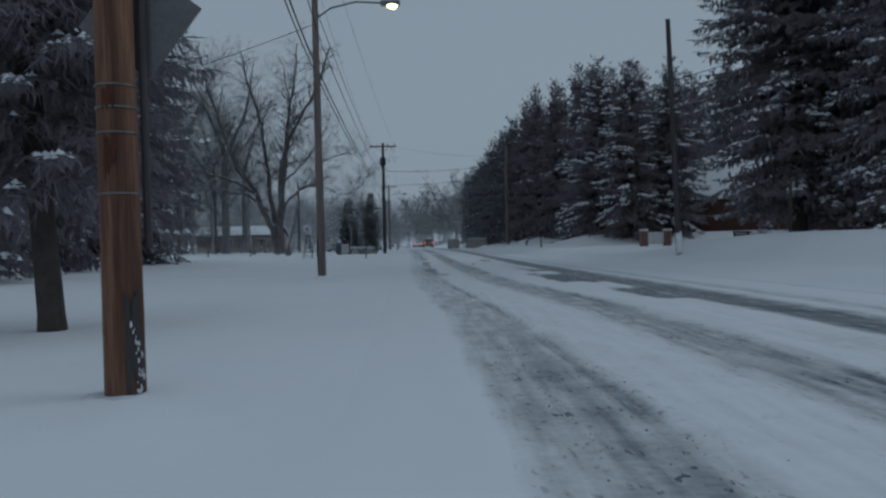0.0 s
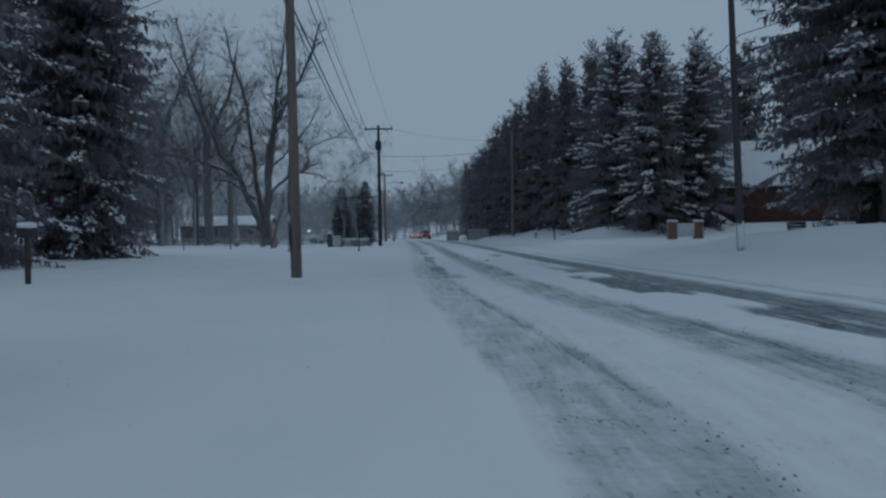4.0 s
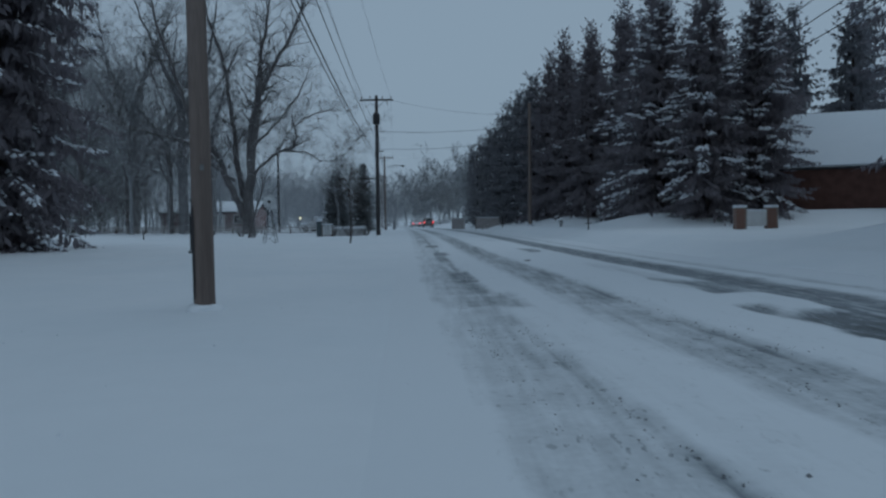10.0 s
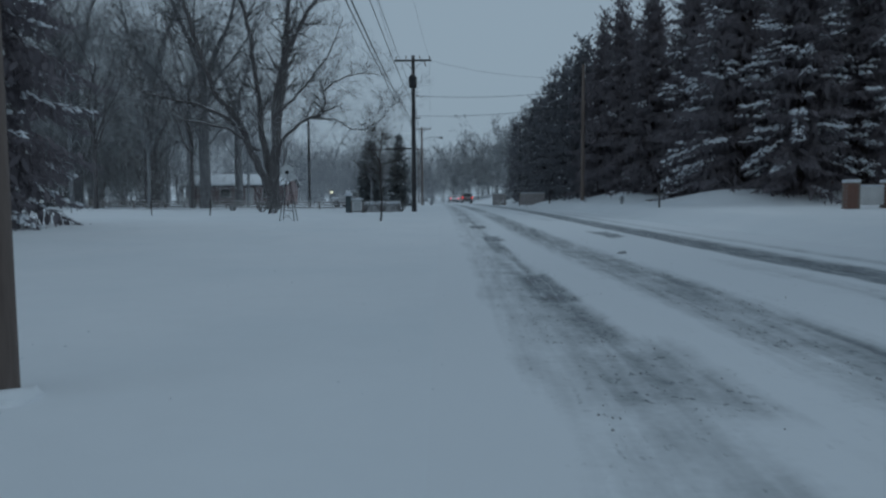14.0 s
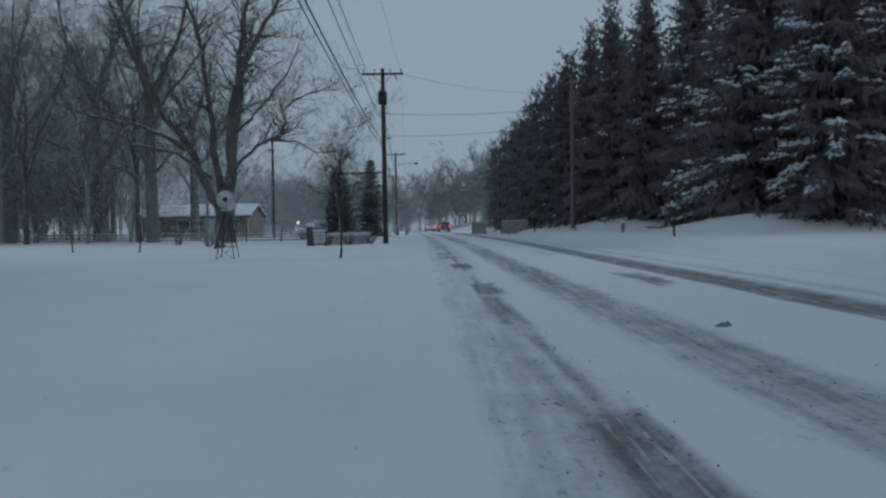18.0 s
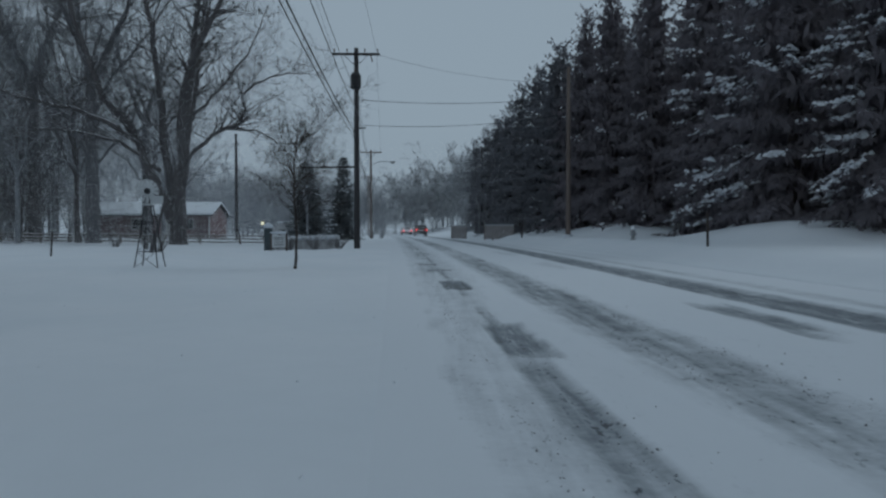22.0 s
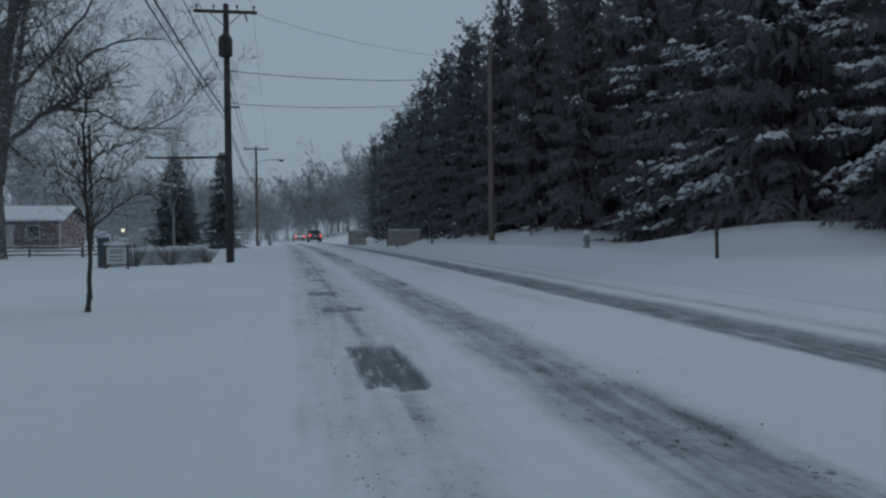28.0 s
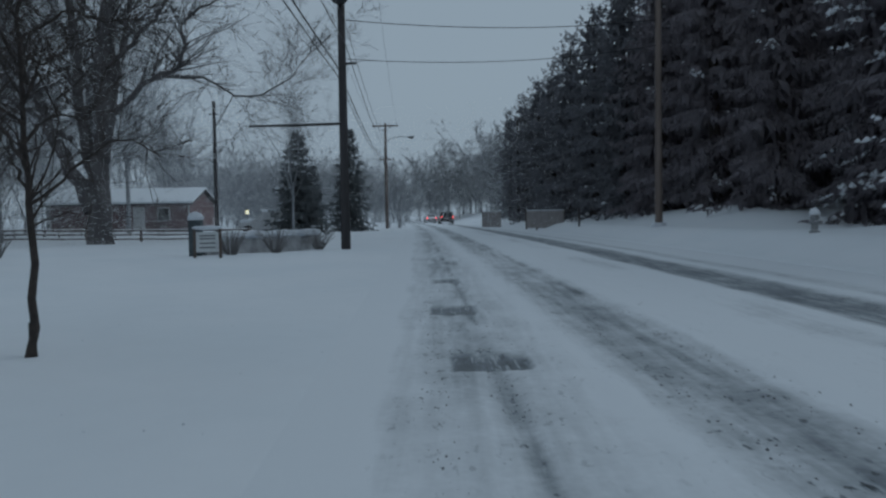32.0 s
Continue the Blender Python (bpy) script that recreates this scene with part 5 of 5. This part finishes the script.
# ---- houses ----
def house(x, y, turn, w, d, eave, rise, wall, label, windows=(), door=None, garage=None, over=0.35):
    ob = empty("house", pose(x, y, land(x, y) - 0.1, 0, 0, turn), label, "house", "houses")
    t = 0.2
    for name, size, at in (("wall_front", (w, t, eave), (0, -d / 2 + t / 2, eave / 2)), ("wall_back", (w, t, eave), (0, d / 2 - t / 2, eave / 2)), ("wall_side", (t, d - 2 * t, eave), (-w / 2 + t / 2, 0, eave / 2)), ("wall_side", (t, d - 2 * t, eave), (w / 2 - t / 2, 0, eave / 2))):
        part(name, box_bm(size, at), wall, ob)
    for s in (-1, 1):
        bm = bmesh.new()
        f = [bm.verts.new((s * w / 2, v, z)) for v, z in ((-d / 2, eave), (d / 2, eave), (0, eave + rise))]
        g = [bm.verts.new((s * (w / 2 - t), v, z)) for v, z in ((-d / 2, eave), (d / 2, eave), (0, eave + rise))]
        for q in ((f[0], f[1], f[2]), (g[2], g[1], g[0]), (f[0], g[0], g[1], f[1]), (f[1], g[1], g[2], f[2]), (f[2], g[2], g[0], f[0])):
            bm.faces.new(q)
        bmesh.ops.recalc_face_normals(bm, faces=bm.faces)
        part("gable", bm, wall, ob)
    slope = math.hypot(d / 2, rise)
    for s in (-1, 1):
        a = math.atan2(rise, d / 2)
        turn_m = Matrix.Rotation(-s * a, 4, "X") if s > 0 else Matrix.Rotation(a, 4, "X")
        mid = (0, s * (d / 4 + over / 2 * math.cos(a)), eave + rise / 2 - over / 2 * math.sin(a) + 0.08)
        roof = part("roof", box_bm((w + 2 * over, slope + over, 0.14), mid, 0.01, turn_m), DARK_METAL, ob)
        part("roof_snow", box_bm((w + 2 * over, slope + over, 0.16), (mid[0], mid[1], mid[2] + 0.15), 0.06, turn_m), SNOW, ob, "even blanket of snow")
    for wx, wz, ww, wh in windows:
        part("window_frame", box_bm((ww + 0.16, 0.06, wh + 0.16), (wx, -d / 2 - 0.02, wz), 0.01), TRIM_WHITE, ob)
        for k in (-1, 1):
            part("window_pane", box_bm((ww / 2 - 0.03, 0.04, wh), (wx + k * ww / 4, -d / 2 - 0.045, wz)), GLASS, ob)
    if door:
        part("door", box_bm((0.95, 0.06, 2.0), (door, -d / 2 - 0.02, 1.05), 0.01), TRIM_WHITE, ob)
    for s in (-1, 1):
        part("corner_board", box_bm((0.14, 0.05, eave), (s * (w / 2 - 0.07), -d / 2 - 0.02, eave / 2), 0.005), TRIM_WHITE, ob)
    return ob


house(-25.2, 110, 0, 11.4, 6.5, 2.3, 1.15, SIDING, "low red-brown house under a snowy roof", ((3.6, 1.45, 0.9, 0.95), (-1.2, 1.45, 1.2, 0.95)), 1.6)
house(29.8, 64.2, -24, 16.0, 10.0, 3.1, 3.6, BRICK, "brick building with a steep snow-covered roof behind spruces")


def panel_wall(x, y, w, h, turn, label):
    ob = empty("board_screen", pose(x, y, land(x, y), 0, 0, turn), label, "screen", "board screens")
    n = round(w / 0.5)
    for i in range(n):
        part("board", box_bm((w / n - 0.012, 0.05, h), (-w / 2 + w / n * (i + 0.5), 0, h / 2), 0.004), PANEL_PALE, ob)
    for i in range(3):
        part("post", box_bm((0.1, 0.1, h + 0.15), (-w / 2 + w * i / 2, 0.09, h / 2), 0.006), FENCE_WOOD, ob)
    part("snow_cap", box_bm((w, 0.12, 0.07), (0, 0, h + 0.03), 0.03), SNOW_LUMP, ob, "ridge of fresh snow")


panel_wall(7.75, 96, 2.5, 1.15, 4, "pale board screen beside the road")
panel_wall(5.3, 114, 1.6, 1.4, 4, "pale board screen beside the road")


# ---- cars ----
def car(x, y, turn, paint, kind, label, lit, snowy=0.0, z=None):
    ob = empty("car", pose(x, y, (land(x, y) if z is None else z), 0, 0, turn), label, "car", "cars")
    l, w, h = (4.5, 1.82, 1.72) if kind == "suv" else (4.4, 1.76, 1.44)
    waist, sill = 0.56 * h, 0.3
    bm = bmesh.new()
    side = [(-l / 2, 0.45), (-l / 2 + 0.05, waist), (-l / 2 + (0.35 if kind == "suv" else 0.95), h - 0.05), (l * 0.08, h), (l * 0.27, waist + 0.04), (l / 2 - 0.1, waist - 0.1), (l / 2, 0.5), (l / 2 - 0.1, sill), (-l / 2 + 0.1, sill)]
    rings = []
    for s in (-1, 1):
        rings.append([bm.verts.new((s * w / 2 * (0.82 if v > waist + 0.1 else 1.0), u, v)) for u, v in side])
    n = len(side)
    bm.faces.new(rings[0])
    bm.faces.new(rings[1][::-1])
    for i in range(n):
        bm.faces.new((rings[0][i], rings[1][i], rings[1][(i + 1) % n], rings[0][(i + 1) % n]))
    bmesh.ops.recalc_face_normals(bm, faces=bm.faces)
    bmesh.ops.bevel(bm, geom=list(bm.edges), offset=0.06, segments=2, affect="EDGES")
    part("body", bm, paint, ob)
    back = -l / 2 + (0.2 if kind == "suv" else 0.5)
    part("rear_window", box_bm((w * 0.66, 0.03, h * 0.27), (0, back - 0.02, waist + h * 0.21), 0.02, Matrix.Rotation(radians(-18 if kind == "suv" else -48), 4, "X")), GLASS, ob)
    for s in (-1, 1):
        part("side_window", box_bm((0.03, l * 0.42, h * 0.25), (s * w * 0.435, -l * 0.08, waist + h * 0.2), 0.02, Matrix.Rotation(s * radians(-13), 4, "Y")), GLASS, ob)
        part("tail_lamp", box_bm((0.2, 0.06, 0.22), (s * (w / 2 - 0.16), -l / 2 + 0.01, waist - 0.05), 0.03), TAIL if lit else GLASS, ob, "glowing red tail lamp" if lit else "")
        part("mirror", box_bm((0.16, 0.1, 0.13), (s * (w / 2 + 0.06), l * 0.16, waist + 0.12), 0.03), paint, ob)
        for u in (-l * 0.3, l * 0.31):
            wheel = part("wheel", tube_bm([(s * (w / 2 - 0.2), u, 0.33), (s * (w / 2 + 0.01), u, 0.33)], 0.34, 18), RUBBER, ob)
            part("rim", tube_bm([(s * (w / 2 - 0.05), u, 0.33), (s * (w / 2 + 0.02), u, 0.33)], [0.2, 0.19], 12), STEEL, wheel)
    part("bumper", box_bm((w * 0.96, 0.12, 0.2), (0, -l / 2 - 0.01, 0.45), 0.04), DARK_METAL, ob)
    part("plate", box_bm((0.34, 0.02, 0.14), (0, -l / 2 - 0.045, waist - 0.18)), SIGN_FACE, ob)
    if snowy:
        part("roof_snow", box_bm((w * 0.74, l * 0.5, snowy), (0, -l * 0.12, h + snowy * 0.35), snowy * 0.4), SNOW, ob, "blanket of snow")
        part("bonnet_snow", box_bm((w * 0.86, l * 0.22, snowy), (0, l * 0.36, waist + 0.02 + snowy * 0.3), snowy * 0.4), SNOW, ob, "blanket of snow")
    return ob


car(place(7.4, 150), 150, 5, CAR_DARK, "suv", "dark sport utility car with glowing tail lamps on the snowy road", True, 0.0, road_z(7.4, 150))
car(place(6.4, 172), 172, 7, CAR_WHITE, "sedan", "pale car with tail lamps lit, far along the snowy road", True, 0.05, road_z(6.4, 172))
car(-9.6, 93, 70, CAR_WHITE, "sedan", "parked car buried under snow on the driveway", False, 0.2)
car(-24.0, 61, 80, CAR_DARK, "sedan", "parked car buried under snow by the house", False, 0.16)
car(-28.5, 63, 85, CAR_WHITE, "suv", "parked car buried under snow by the house", False, 0.16)


def lantern(x, y, h, glass, label):
    ob = empty("post_lantern", pose(x, y, land(x, y)), label, "lantern", "post lanterns")
    part("post", tube_bm([(0, 0, -0.2), (0, 0, h)], 0.035, 8), DARK_METAL, ob)
    part("lantern_glass", tube_bm([(0, 0, h), (0, 0, h + 0.05), (0, 0, h + 0.26)], [0.06, 0.1, 0.12], 8), glass, ob, "glowing glass")
    part("cap", tube_bm([(0, 0, h + 0.26), (0, 0, h + 0.38)], [0.16, 0.03], 8), DARK_METAL, ob)


lantern(-12.6, 98, 1.35, WHITE_LANTERN, "lit lamp post beside the house")
lantern(23.9, 42.0, 1.75, LANTERN, "lit lamp post among the spruces")


def mailbox(x, y):
    ob = empty("mailbox", pose(x, y, land(x, y), 0, 0, 80), "snow-capped mailbox on a dark post", "mailbox")
    part("post", box_bm((0.1, 0.1, 1.2), (0, 0, 0.5), 0.01), TRUNK, ob)
    part("box", box_bm((0.5, 0.2, 0.24), (0, 0, 1.2), 0.05), DARK_METAL, ob)
    part("snow_cap", lumpy((0.58, 0.28, 0.16), (0, 0, 1.37), None, 5), SNOW_LUMP, ob, "cap of fresh snow")


mailbox(-7.6, 23.8)


def bench(x, y):
    ob = empty("garden_bench", pose(x, y, land(x, y) - 0.05, 0, 0, 25), "dark slatted bench half buried in snow", "bench")
    for k in range(4):
        part("back_slat", box_bm((1.1, 0.03, 0.11), (0, 0.2, 0.5 + 0.14 * k), 0.006, Matrix.Rotation(radians(-12), 4, "X")), DARK_METAL, ob)
    for sx in (-1, 1):
        part("leg", box_bm((0.07, 0.5, 0.45), (sx * 0.5, 0, 0.2), 0.01), DARK_METAL, ob)
        part("back_post", box_bm((0.06, 0.06, 0.95), (sx * 0.5, 0.24, 0.5), 0.008, Matrix.Rotation(radians(-12), 4, "X")), DARK_METAL, ob)
    part("seat", box_bm((1.1, 0.45, 0.05), (0, -0.02, 0.43), 0.01), DARK_METAL, ob)
    part("snow_cushion", lumpy((1.05, 0.46, 0.26), (0.03, -0.03, 0.56), None, 7), SNOW_LUMP, ob, "thick cushion of fresh snow")


bench(18.6, 39.5)


def flake_material():
    """Thin flakes: as bright from beneath as from above."""
    m = bpy.data.materials.new("airborne_snow")
    m.use_nodes = True
    n, l = m.node_tree.nodes, m.node_tree.links
    n.remove(n["Principled BSDF"])
    d, t, k = n.new("ShaderNodeBsdfDiffuse"), n.new("ShaderNodeBsdfTranslucent"), n.new("ShaderNodeMixShader")
    for b in (d, t):
        b.inputs["Color"].default_value = (0.93, 0.95, 0.97, 1)
        l.new(b.outputs[0], k.inputs[1 if b is d else 2])
    l.new(k.outputs[0], n["Material Output"].inputs["Surface"])
    return m


FLAKE = flake_material()


def blowing_snow(count, seed, x0, x1, y0, y1, height, size=0.032):
    """Flakes in the air over the far fields and the far road, thickest near the ground."""
    g = np.random.default_rng(seed)
    x = g.uniform(x0, x1, count)
    near = np.where(x < -11, min(y0, 72), y0)
    mid = np.stack((x, near + (y1 - near) * g.random(count) ** 0.95, 0.2 + height * g.random(count) ** 1.3), 1)
    a, b = g.normal(size=(2, count, 3))
    a *= (size * g.uniform(0.6, 1.2, count) / np.linalg.norm(a, axis=1))[:, None]
    b *= (size * g.uniform(0.6, 1.2, count) / np.linalg.norm(b, axis=1))[:, None]
    verts = np.stack((mid - a, mid - b, mid + a, mid + b), 1).reshape(-1, 3)
    return tagged(piece("blowing_snow", quads("blowing_snow", verts), FLAKE), "fine blowing snow drifting in the air over the far road", "snow", kind="stuff")


blowing_snow(380000, 3, -80, 50, 94, 226, 8.5)
blowing_snow(160000, 4, -64, -8, 71, 86, 15, 0.02)
